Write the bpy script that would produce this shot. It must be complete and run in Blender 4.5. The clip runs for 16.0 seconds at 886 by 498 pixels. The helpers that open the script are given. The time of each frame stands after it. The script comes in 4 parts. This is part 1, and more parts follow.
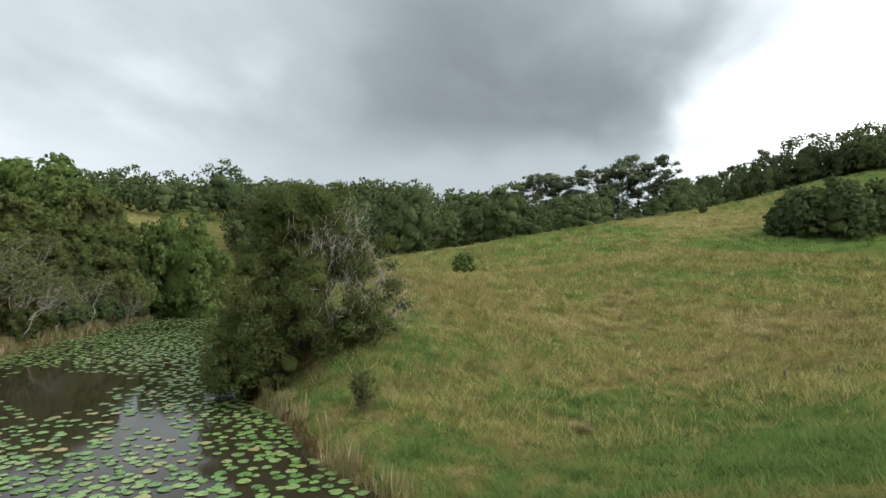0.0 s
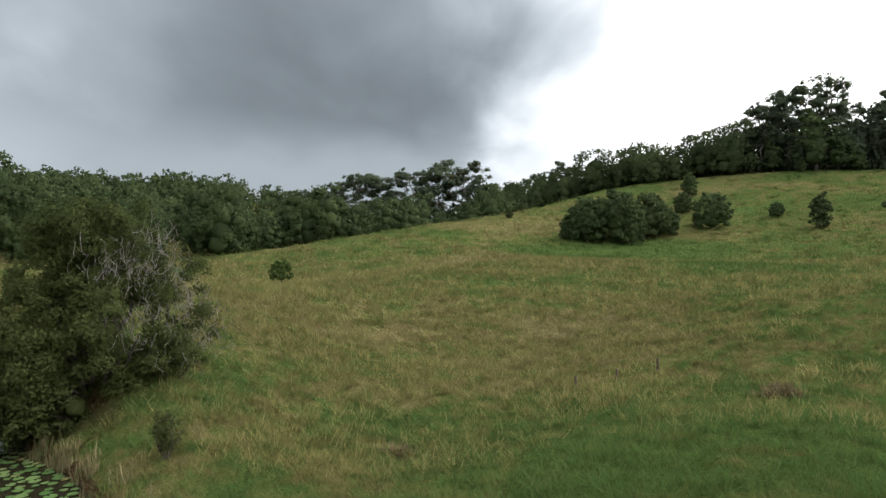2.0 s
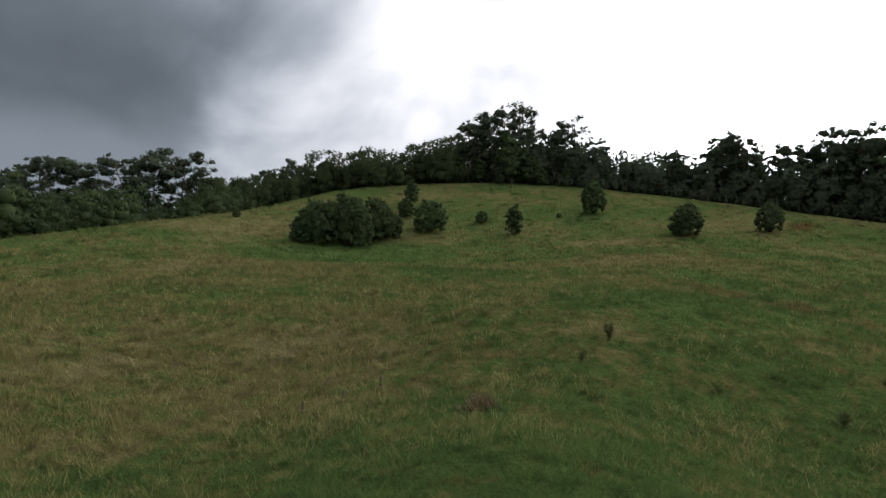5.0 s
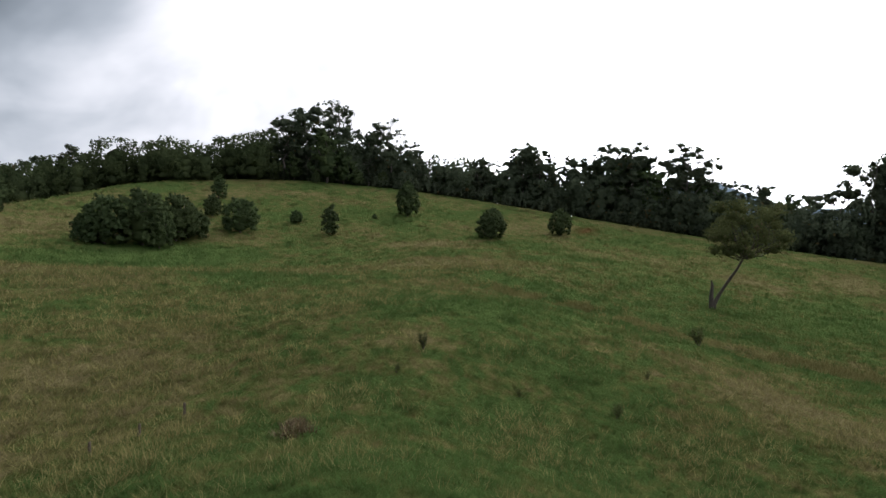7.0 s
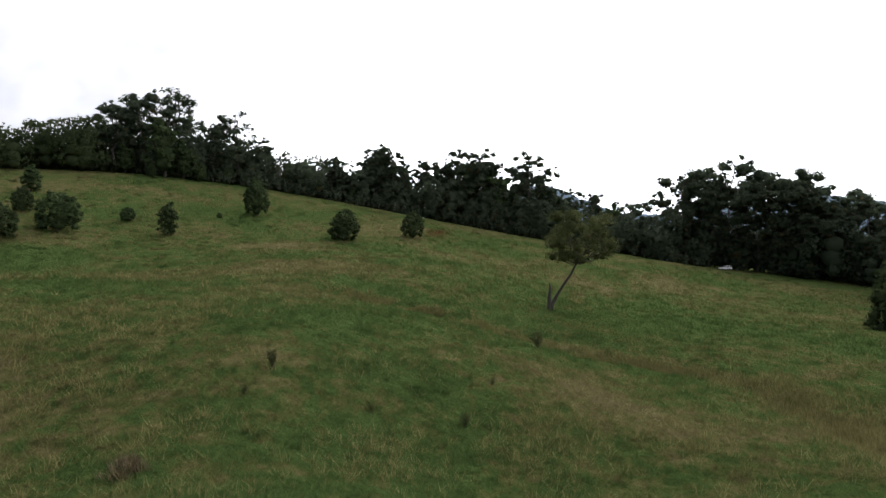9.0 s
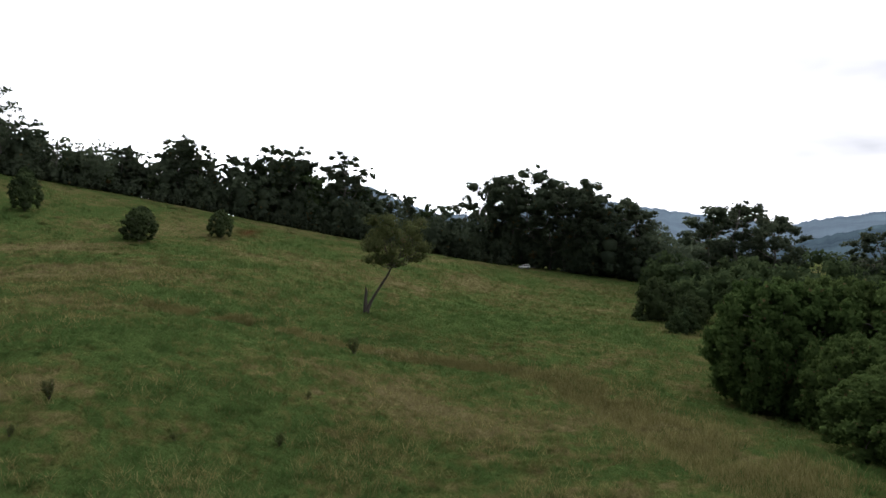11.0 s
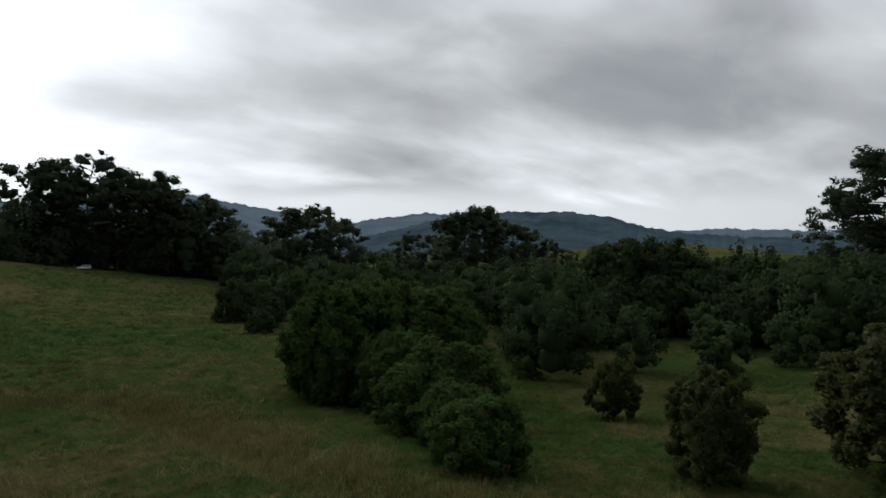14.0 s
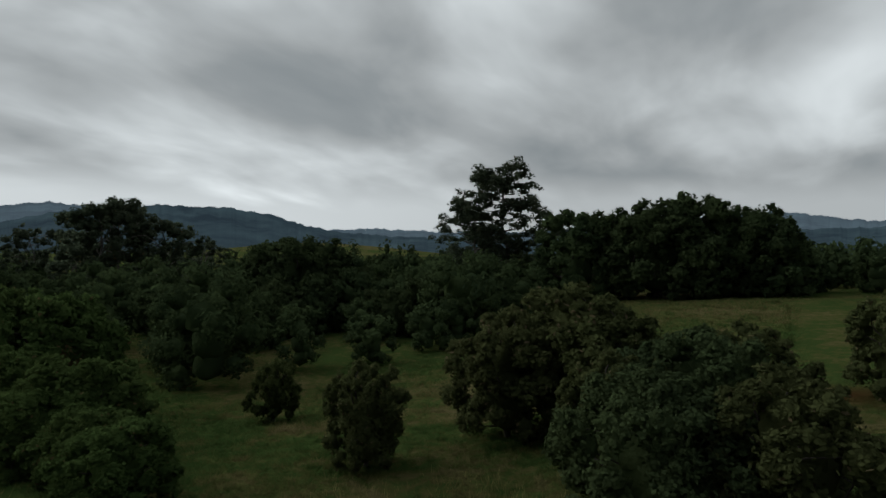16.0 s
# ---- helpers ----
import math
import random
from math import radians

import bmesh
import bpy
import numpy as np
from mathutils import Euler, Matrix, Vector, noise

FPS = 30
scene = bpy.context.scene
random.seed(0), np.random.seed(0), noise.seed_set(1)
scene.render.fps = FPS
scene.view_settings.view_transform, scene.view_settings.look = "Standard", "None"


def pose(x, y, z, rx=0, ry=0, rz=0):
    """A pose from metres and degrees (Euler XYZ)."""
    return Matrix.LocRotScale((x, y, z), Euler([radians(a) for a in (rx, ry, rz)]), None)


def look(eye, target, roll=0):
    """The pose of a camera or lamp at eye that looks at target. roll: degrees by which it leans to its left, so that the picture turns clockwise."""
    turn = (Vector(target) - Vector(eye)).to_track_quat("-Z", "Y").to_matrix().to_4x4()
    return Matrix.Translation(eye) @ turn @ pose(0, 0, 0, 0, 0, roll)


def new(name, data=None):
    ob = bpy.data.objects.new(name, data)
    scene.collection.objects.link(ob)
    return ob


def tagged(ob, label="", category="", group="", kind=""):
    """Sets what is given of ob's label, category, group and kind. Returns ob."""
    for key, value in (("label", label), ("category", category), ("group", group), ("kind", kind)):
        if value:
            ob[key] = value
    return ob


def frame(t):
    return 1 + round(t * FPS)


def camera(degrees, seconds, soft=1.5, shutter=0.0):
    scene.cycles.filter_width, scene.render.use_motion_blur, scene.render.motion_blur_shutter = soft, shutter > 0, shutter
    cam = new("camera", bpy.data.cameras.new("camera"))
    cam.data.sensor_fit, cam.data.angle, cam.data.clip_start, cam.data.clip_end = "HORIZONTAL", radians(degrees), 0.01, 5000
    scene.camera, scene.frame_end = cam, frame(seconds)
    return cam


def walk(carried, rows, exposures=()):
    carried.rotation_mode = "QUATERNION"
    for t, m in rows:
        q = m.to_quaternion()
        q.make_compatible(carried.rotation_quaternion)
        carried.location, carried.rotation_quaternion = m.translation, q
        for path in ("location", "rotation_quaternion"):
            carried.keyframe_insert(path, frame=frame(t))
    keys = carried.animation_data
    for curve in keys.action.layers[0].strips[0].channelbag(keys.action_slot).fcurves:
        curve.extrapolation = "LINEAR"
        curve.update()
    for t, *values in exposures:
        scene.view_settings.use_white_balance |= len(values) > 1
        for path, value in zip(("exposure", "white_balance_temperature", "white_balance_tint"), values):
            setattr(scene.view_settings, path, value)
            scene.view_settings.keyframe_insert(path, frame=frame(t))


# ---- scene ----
PATH = [
    (0, (0.00, -0.00, 5.10), (0.00, 99.97, 7.43), 0.16),
    (0.5, (0.00, 0.02, 5.34), (4.27, 99.90, 7.61), 0.16),
    (1, (0.01, 0.05, 5.57), (10.69, 99.45, 7.78), 0.16),
    (1.5, (-0.02, 0.05, 5.81), (20.46, 97.91, 7.95), 0.15),
    (2, (-0.01, -0.05, 6.05), (29.85, 95.36, 8.09), 0.05),
    (2.5, (0.03, -0.10, 6.30), (38.78, 92.07, 8.27), -0.00),
    (3, (-0.03, -0.13, 6.53), (47.00, 88.10, 8.41), -0.01),
    (3.5, (-0.06, -0.16, 6.78), (52.65, 84.80, 8.54), -0.03),
    (4, (-0.02, -0.18, 7.01), (57.51, 81.59, 8.68), -0.01),
    (4.2, (0.00, -0.21, 7.10), (59.27, 80.32, 8.69), 0.05),
    (6.3, (-0.18, -0.31, 8.08), (82.46, 55.99, 9.35), 0.05),
    (6.5, (-0.18, -0.29, 8.18), (83.93, 53.78, 9.37), 0.09),
    (7, (-0.16, -0.25, 8.42), (87.20, 48.40, 9.55), 0.12),
    (7.5, (-0.15, -0.22, 8.66), (89.74, 43.58, 9.80), 0.13),
    (8, (-0.20, -0.26, 8.91), (91.66, 39.25, 9.99), 0.18),
    (8.5, (-0.27, -0.31, 9.16), (94.08, 32.82, 10.19), 0.21),
    (8.7, (-0.29, -0.32, 9.25), (95.04, 29.86, 10.25), 0.25),
    (10.8, (-0.32, -0.21, 10.18), (99.67, -1.80, 11.08), 0.24),
    (11, (-0.32, -0.22, 10.27), (99.55, -5.16, 11.07), 0.20),
    (11.5, (-0.39, -0.23, 10.49), (98.64, -14.09, 11.25), 0.19),
    (12, (-0.44, -0.25, 10.74), (96.45, -25.00, 11.38), 0.19),
    (12.5, (-0.44, -0.33, 11.01), (92.87, -36.31, 11.57), 0.16),
    (13, (-0.45, -0.32, 11.23), (88.19, -46.62, 11.62), 0.09),
    (13.5, (-0.43, -0.31, 11.42), (82.10, -56.78, 11.68), 0.02),
    (14, (-0.40, -0.41, 11.64), (73.92, -67.32, 11.64), -0.03),
    (14.5, (-0.33, -0.62, 11.88), (64.46, -76.79, 11.60), -0.12),
    (15, (-0.10, -0.78, 11.89), (52.60, -85.77, 11.58), 0.05),
    (15.5, (-0.09, -0.85, 11.90), (40.22, -92.37, 11.60), 0.18),
    (16, (-0.08, -0.89, 11.92), (27.27, -97.07, 11.66), 0.32),
]
cam = camera(73.82, 16.0, soft=1.5)
walk(cam, [(t, look(eye, target, roll)) for t, eye, target, roll in PATH],
     exposures=[(0.0, 0.52, 6650, 8), (1.5, 0.34, 6550, 9), (2.5, -0.12, 6450, 10), (3.5, -0.66, 6350, 11), (4.2, -0.70, 6300, 12), (6.3, -0.56, 6200, 13), (7.5, -0.52, 6200, 13),
                (8.7, -0.54, 6200, 13), (11.0, -0.64, 6200, 13), (12.0, -1.04, 6200, 12), (12.5, -1.30, 6200, 11), (13.0, -1.52, 6200, 9), (13.5, -1.62, 6200, 8), (14.5, -1.96, 6200, 6), (15.0, -2.14, 6200, 4), (16.0, -2.00, 6200, 3)])

# ---- sky and sun ----
SUN_AZ, SUN_EL = radians(82), radians(33)      # clockwise from +y; the sun stands behind thin cloud


def heading(az, el):
    return Vector((math.sin(az) * math.cos(el), math.cos(az) * math.cos(el), math.sin(el)))


class Nodes:
    """Short hand for node trees."""

    def __init__(self, tree):
        self.tree = tree
        tree.nodes.clear()

    def add(self, kind, **values):
        node = self.tree.nodes.new(kind)
        for key, value in values.items():
            if key == "op":
                node.operation = value
            elif key == "blend":
                node.blend_type = value
            elif key == "data":
                node.data_type = value
            else:
                slot = int(key[1:]) if key[0] == "i" and key[1:].isdigit() else key.replace("_", " ")
                if isinstance(value, bpy.types.NodeSocket):
                    self.tree.links.new(value, node.inputs[slot])
                else:
                    node.inputs[slot].default_value = (*value, 1) if node.inputs[slot].type == "RGBA" and len(value) == 3 else value
        return node

    def math(self, op, a, b=0.0, c=0.0):
        return self.add("ShaderNodeMath", op=op, i0=a, i1=b, i2=c).outputs[0]

    def vmath(self, op, a, b=(0, 0, 0)):
        node = self.add("ShaderNodeVectorMath", op=op, i0=a, i1=b)
        return node.outputs["Value"] if op in ("DOT_PRODUCT", "LENGTH", "DISTANCE") else node.outputs[0]

    def noise(self, vector, scale, detail=4.0, rough=0.55, warp=0.0):
        return self.add("ShaderNodeTexNoise", Vector=vector, Scale=scale, Detail=detail, Roughness=rough, Distortion=warp).outputs["Fac"]

    def ramp(self, fac, *stops):
        node = self.add("ShaderNodeValToRGB", Fac=fac)
        while len(node.color_ramp.elements) < len(stops):
            node.color_ramp.elements.new(0.5)
        for element, (at, colour) in zip(node.color_ramp.elements, stops):
            element.position = at
            element.color = (*colour, 1) if isinstance(colour, tuple) else (colour, colour, colour, 1)
        return node.outputs[0]

    def mix(self, fac, a, b, blend="MIX"):
        node = self.add("ShaderNodeMix", data="RGBA", blend=blend)
        for slot, value in ((0, fac), (6, a), (7, b)):
            if isinstance(value, bpy.types.NodeSocket):
                self.tree.links.new(value, node.inputs[slot])
            elif isinstance(value, tuple):
                node.inputs[slot].default_value = (*value, 1)
            else:
                node.inputs[slot].default_value = value
        return node.outputs[2]

    def scale(self, colour, amount):
        return self.add("ShaderNodeVectorMath", op="SCALE", i0=colour, Scale=amount).outputs[0]


world = bpy.data.worlds.new("overcast_sky")
world.use_nodes = True
scene.world = world
n = Nodes(world.node_tree)
sky = n.add("ShaderNodeTexSky")
sky.sky_type, sky.sun_disc, sky.sun_elevation, sky.sun_rotation = "NISHITA", False, SUN_EL, SUN_AZ
way = n.vmath("NORMALIZE", n.add("ShaderNodeTexCoord").outputs["Generated"])
parts_of = n.add("ShaderNodeSeparateXYZ", i0=way)
up = n.math("MAXIMUM", parts_of.outputs["Z"], 0.0)
deck = n.vmath("DIVIDE", n.vmath("MULTIPLY", way, (1, 1, 0)), n.add("ShaderNodeCombineXYZ", **{k: n.math("ADD", up, 0.28) for k in "XYZ"}).outputs[0])      # the flat cloud base overhead
streak = n.add("ShaderNodeCombineXYZ", X=n.math("MULTIPLY", n.vmath("DOT_PRODUCT", deck, (-0.26, -0.97, 0)), 0.72), Y=n.math("MULTIPLY", n.vmath("DOT_PRODUCT", deck, (0.97, -0.26, 0)), 1.1)).outputs[0]
big = n.noise(streak, 1.05, 3.0, 0.42, 0.35)
fine = n.noise(streak, 2.6, 4.0, 0.48, 0.25)
cloud = n.math("ADD", n.math("MULTIPLY", big, 0.62), n.math("MULTIPLY", fine, 0.38))


def between(value, low, high):
    node = n.add("ShaderNodeMapRange", Value=value, From_Min=low, From_Max=high, To_Min=0.0, To_Max=1.0)
    node.interpolation_type = "SMOOTHSTEP"
    return node.outputs[0]


rise = n.math("MULTIPLY", n.math("ARCSINE", parts_of.outputs["Z"]), 180 / math.pi)
bearing = n.math("MULTIPLY", n.math("ARCTAN2", parts_of.outputs["X"], parts_of.outputs["Y"]), 180 / math.pi)
bearing = n.math("SUBTRACT", n.math("MODULO", n.math("ADD", bearing, 460.0), 360.0), 100.0)      # -100 to 260, clockwise from +y
ragged = n.math("SUBTRACT", cloud, 0.5)
lean = n.math("MULTIPLY", n.math("SUBTRACT", n.math("MINIMUM", rise, 35.0), 11.0), -0.32)
along = n.math("ADD", n.math("MULTIPLY_ADD", ragged, 20.0, bearing), lean)
# brightness of the cloud by bearing: dark rain bank, thin cloud before the sun, heavier cloud down the valley
level = n.math("MULTIPLY", n.ramp(n.math("DIVIDE", n.math("ADD", along, 100.0), 360.0), *[((b + 100) / 360, v / 8) for b, v in (
    (-100, 0.85), (-50, 0.64), (-30, 0.56), (-18, 0.46), (-4, 0.30), (14, 0.25), (20, 0.36), (27, 0.8), (36, 1.15), (45, 1.6), (54, 3.4), (62, 5.2), (92, 5.4), (103, 3.6), (112, 2.7), (124, 2.35), (136, 2.3), (150, 2.3), (168, 2.0), (180, 1.65), (205, 1.6), (260, 0.85))]), 8.0)
depth = n.ramp(cloud, (0.22, 0.40), (0.36, 0.55), (0.46, 0.80), (0.54, 1.10), (0.64, 1.6), (0.76, 2.2))
western = n.math("SUBTRACT", 1.0, between(bearing, 5.0, 60.0))
soft = n.ramp(cloud, (0.22, 0.50), (0.40, 0.77), (0.50, 0.98), (0.60, 1.36), (0.74, 1.9))
clouds = n.math("MULTIPLY", level, n.mix(western, depth, soft))
low_west = n.math("SUBTRACT", 1.0, between(n.math("MULTIPLY_ADD", ragged, 14.0, rise), 7.5, 13.0))      # lighter strip under the cloud base
low_south = n.math("SUBTRACT", 1.0, between(n.math("MULTIPLY_ADD", ragged, 12.0, rise), 3.4, 6.2))
strip = n.mix(between(bearing, 60.0, 110.0), n.math("MULTIPLY", low_west, 0.9), low_south)
bright = n.math("MAXIMUM", n.math("MULTIPLY", level, 1.15), 0.46)
value = n.math("MULTIPLY_ADD", strip, n.math("SUBTRACT", bright, clouds), clouds)
tint = n.mix(between(value, 0.1, 1.6), (0.85, 0.98, 1.09), (1.0, 1.0, 1.02))
air = n.mix(0.96, n.scale(sky.outputs[0], 0.1), n.scale(tint, value))
out = n.add("ShaderNodeOutputWorld", Surface=n.add("ShaderNodeBackground", Color=air, Strength=1.0).outputs[0])

sun = new("sun", bpy.data.lights.new("sun", "SUN"))
sun.data.energy, sun.data.angle, sun.data.color = 1.15, radians(26), (1.0, 0.95, 0.88)
sun.matrix_world = look(heading(SUN_AZ, SUN_EL) * 100, (0, 0, 0))

# ---- the lie of the land ----
NEAR_MOUNDS = [(0, 14, 8, -3.0), (7, 12, 8, 0.2), (12, 7, 8, 4.3), (14, -1, 8, -3.1), (9, -11, 8, 1.9), (-2, 26, 12, 3.1), (11, 24, 12, -7.3), (20, 17, 12, 6.0), (25, 7, 12, -7.7), (25, -7, 12, 2.1), (9, -24, 12, -1.9)]
KNOLLS = [(7, 41, 18, 2.3), (27, 32, 18, -5.7), (38, 18, 18, 7.0), (42, 0, 18, -2.8), (36, -21, 18, 0.4), (18, -38, 18, 0.8), (-11, -41, 18, -0.2), (6, 70, 28, -1.8), (35, 61, 28, 4.7), (57, 40, 28, -0.7), (69, 12, 28, -2.4), (68, -18, 28, -1.8), (54, -45, 28, -1.6), (24, -66, 28, -4.2), (-24, -66, 28, 2.0)]
SWELLS = [(-49, 104, 44, -13.9), (10, 115, 44, -9.5), (49, 104, 44, 8.6), (81, 81, 44, -16.5), (104, 49, 44, 18.0), (115, 0, 44, -7.4), (100, -57, 44, 4.1), (49, -104, 44, -2.1), (-87, 152, 66, 23.8), (0, 175, 66, 4.8), (54, 166, 66, 5.1), (93, 148, 66, -6.7), (130, 117, 66, -3.3), (159, 74, 66, -16.7), (174, 15, 66, 3.7), (164, -60, 66, -7.6), (112, -134, 66, -1.9), (-15, -174, 66, 3.4)]
RIDGES = [(-110, 236, 97, 18.2), (54, 254, 97, -9.6), (149, 213, 97, 23.0), (213, 149, 97, 26.2), (254, 54, 97, 9.4), (256, -45, 97, -3.0), (89, -244, 97, -8.8), (-60, 560, 160, 43.8), (-120, 60, 60, 2.1), (20, 330, 70, 9.5), (-70, 380, 90, 15.8), (80, 430, 120, 12.3), (0, 240, 45, -8.6), (352, -662, 110, 25)]
LAND = 1.14


def smooth(a, b, v):
    v = np.clip((v - a) / (b - a), 0, 1)
    return v * v * (3 - 2 * v)


def wobble(x, y, size, seed=0.0):
    """Soft waves, about -1 to 1."""
    u, v = x / size, y / size
    return (np.sin(1.7 * u + 1.1 * np.sin(1.3 * v + seed) + seed) + np.sin(2.1 * v + 1.3 * np.sin(0.9 * u - seed)) + np.sin(1.2 * (u + v) + 2 * seed)) / 3


def pond_depth(x, y):
    """How far inside the pond's shore, in metres; negative on land."""
    right = np.where(y > 12.8, -1.75 - 0.60 * np.minimum(y - 12.8, 14.2) - 0.35 * np.maximum(y - 27, 0), -1.75 + 0.12 * (12.8 - y)) + 0.5 * wobble(x, y, 2.6, 1.0)
    left = -24.0 - 0.1 * (y - 33) + 0.9 * wobble(x, y, 4.0, 2.0)
    return np.minimum(np.minimum(right - x, x - left), y + 14)


GULLY = ((78, 38), (74.6, 25), (73, 15), (67.5, 6.5), (65, 2.5), (69, -4.5), (70, -11.5), (60, -16.3), (50, -16.7), (37, -16.6), (27, -16.2), (14, -18), (6, -28))


def gully_way(x, y):
    """Metres from the line of the dry gully, and whether a place lies on its steep side."""
    best, steep = np.full(np.broadcast(x, y).shape, 1e9), np.zeros(np.broadcast(x, y).shape, bool)
    for (ax, ay), (bx, by) in zip(GULLY, GULLY[1:]):
        s = np.clip(((x - ax) * (bx - ax) + (y - ay) * (by - ay)) / ((bx - ax) ** 2 + (by - ay) ** 2), 0, 1)
        d = np.hypot(x - ax - s * (bx - ax), y - ay - s * (by - ay))
        steep = np.where(d < best, (bx - ax) * (y - ay) - (by - ay) * (x - ax) < 0, steep)
        best = np.minimum(best, d)
    return best, steep


def crest(x):
    return 122 + 0.66 * np.minimum(x, 150)


def height(x, y):
    x, y = np.asarray(x, float), np.asarray(y, float)
    z = np.full(np.broadcast(x, y).shape, LAND)
    for cx, cy, r, h in NEAR_MOUNDS + KNOLLS + SWELLS + RIDGES:
        z = z + h * np.exp(-((x - cx) ** 2 + (y - cy) ** 2) / (2 * r * r))
    past = y - crest(x)      # the far side of the pasture ridge falls away
    z = z - 3.15 * np.log1p(np.exp(np.clip(past / 7, -30, 60))) / (1 + np.exp((x - 135) / 14)) * np.exp(-np.clip(past, 0, 400) / 110)
    far = np.hypot(x, y)
    z = z * (1 - smooth(450, 1300, far)) - 12 * smooth(450, 1300, far)
    z = z + 0.10 * wobble(x, y, 1.7, 0.4) * smooth(6, 14, far) + 0.22 * wobble(x, y, 6.0, 3.0)
    z = z + 0.11 * wobble(x, y, 0.55, 1.3) * smooth(9, 15, far) * (1 - smooth(60, 100, far))      # grassed-over clods
    way, steep = gully_way(x + 0.9 * wobble(x, y, 3.0, 5.0), y + 0.9 * wobble(x, y, 3.4, 1.0))
    z = z - 1.3 * np.exp(-(way / np.where(steep, 1.1, 3.6)) ** 2)
    inside = pond_depth(x, y)
    shore = smooth(-5.0, -0.2, inside)
    z = z * (1 - shore) + np.minimum(z, 0.35) * shore
    z = np.where(inside > -5, np.maximum(z, 0.12), z)
    return z * (1 - smooth(-0.6, 0.5, inside)) - 0.7 * smooth(-0.6, 0.5, inside)

# ---- materials ----


def material(name):
    m = bpy.data.materials.new(name)
    m.use_nodes = True
    return m, Nodes(m.node_tree)


def finish(n, colour, rough=0.8, bump=None, strength=0.3, distance=0.1, **extra):
    shader = n.add("ShaderNodeBsdfPrincipled", Base_Color=colour, Roughness=rough, **extra)
    if bump is not None:
        n.tree.links.new(n.add("ShaderNodeBump", Height=bump, Strength=strength, Distance=distance).outputs[0], shader.inputs["Normal"])
    n.add("ShaderNodeOutputMaterial", Surface=shader.outputs[0])
    return shader


def patch(n, pos, x, y, rx, ry):
    """1 in the middle of a patch of the pasture, 0 past its ragged edge."""
    off = n.vmath("MULTIPLY", n.vmath("SUBTRACT", pos, (x, y, 0)), (1 / rx, 1 / ry, 0))
    return n.math("SUBTRACT", 1.0, n.math("SMOOTH_MIN", 1.0, n.vmath("LENGTH", off), 0.5))


def pasture(n):
    """Colour of the pasture at a place: fresh green, olive and sun-dried straw in drifts."""
    pos = n.add("ShaderNodeNewGeometry").outputs["Position"]
    ground_pos = n.vmath("MULTIPLY", pos, (1, 1, 0.15))
    drift = n.noise(ground_pos, 0.035, 3.0, 0.6, 0.8)
    tuft = n.noise(ground_pos, 0.35, 4.0, 0.6, 0.3)
    mottle = n.noise(ground_pos, 1.1, 3.0, 0.6, 0.4)
    dry = n.math("ADD", n.math("MULTIPLY_ADD", drift, 1.1, -0.37), n.math("MULTIPLY", tuft, 0.8))
    dry = n.math("MULTIPLY_ADD", n.math("SUBTRACT", mottle, 0.5), 0.95, dry)
    for x, y, rx, ry, amount in DRY_PATCHES:
        dry = n.math("MULTIPLY_ADD", patch(n, ground_pos, x, y, rx, ry), amount, dry)
    colour = n.ramp(dry, (0.46, (0.070, 0.122, 0.033)), (0.60, (0.114, 0.137, 0.041)), (0.71, (0.156, 0.145, 0.055)), (0.87, (0.212, 0.178, 0.083)))
    for x, y, rx, ry in ((205, 56.5, 15, 4.5), (-16.6, -50, 5, 4)):      # bare red earth
        colour = n.mix(patch(n, ground_pos, x, y, rx, ry), colour, (0.115, 0.045, 0.022))
    return colour, pos


DRY_PATCHES = [(10, 75, 45, 45, 0.16), (20, 34, 24, 15, 0.22), (75, 140, 50, 30, 0.14), (78, 109, 30, 16, -0.45), (55, 58, 16, 22, -0.22), (10, 18, 13, 7, -0.10), (22, 9, 13, 8, -0.08),
               (45, 24, 14, 8, -0.14), (76, 24, 20, 10, -0.14), (98, 50, 26, 13, 0.2), (126, 76, 36, 20, 0.14), (100, -8, 60, 40, -0.26), (40, 12, 16, 12, -0.12), (42, 1, 12, 6, 0.07), (352, -662, 220, 160, 0.3), (45, -45, 26, 16, -0.06), (10, -60, 26, 18, 0.16), (-22, -122, 30, 25, 0.12), (-70, 130, 60, 45, 0.3), (40, -25, 30, 18, -0.08), (18, -42, 25, 18, -0.02), (24, -45, 7, 5, 0.3), (33, -52, 6, 5, 0.25), (10, -38, 6, 5, 0.2), (118, 4, 16, 2.5, 0.22), (145, -2, 16, 2.5, 0.22), (172, -9, 16, 3, 0.22), (198, -20, 14, 4, 0.22), (70, 2, 5, 14, 0.35), (75, 20, 4, 9, 0.3), (54, -19, 14, 6, 0.35), (34, -20, 14, 6, 0.35), (16, -22, 9, 6, 0.3)]

SOIL, n = material("pasture_ground")
colour, pos = pasture(n)
blades = n.noise(pos, 9.0, 6.0, 0.7)
clod = n.noise(pos, 1.4, 5.0, 0.6)
colour = n.mix(n.math("MULTIPLY", blades, 0.6), colour, (0.06, 0.06, 0.02))
tilt = n.add("ShaderNodeSeparateXYZ", i0=n.add("ShaderNodeNewGeometry").outputs["Normal"]).outputs["Z"]
colour = n.mix(n.ramp(tilt, (0.72, 1.0), (0.86, 0.0)), colour, (0.085, 0.055, 0.03))      # bare earth where the bank is cut
finish(n, colour, 1.0, n.math("ADD", blades, n.math("MULTIPLY", clod, 4.0)), 0.9, 0.2, Specular_IOR_Level=0.0)

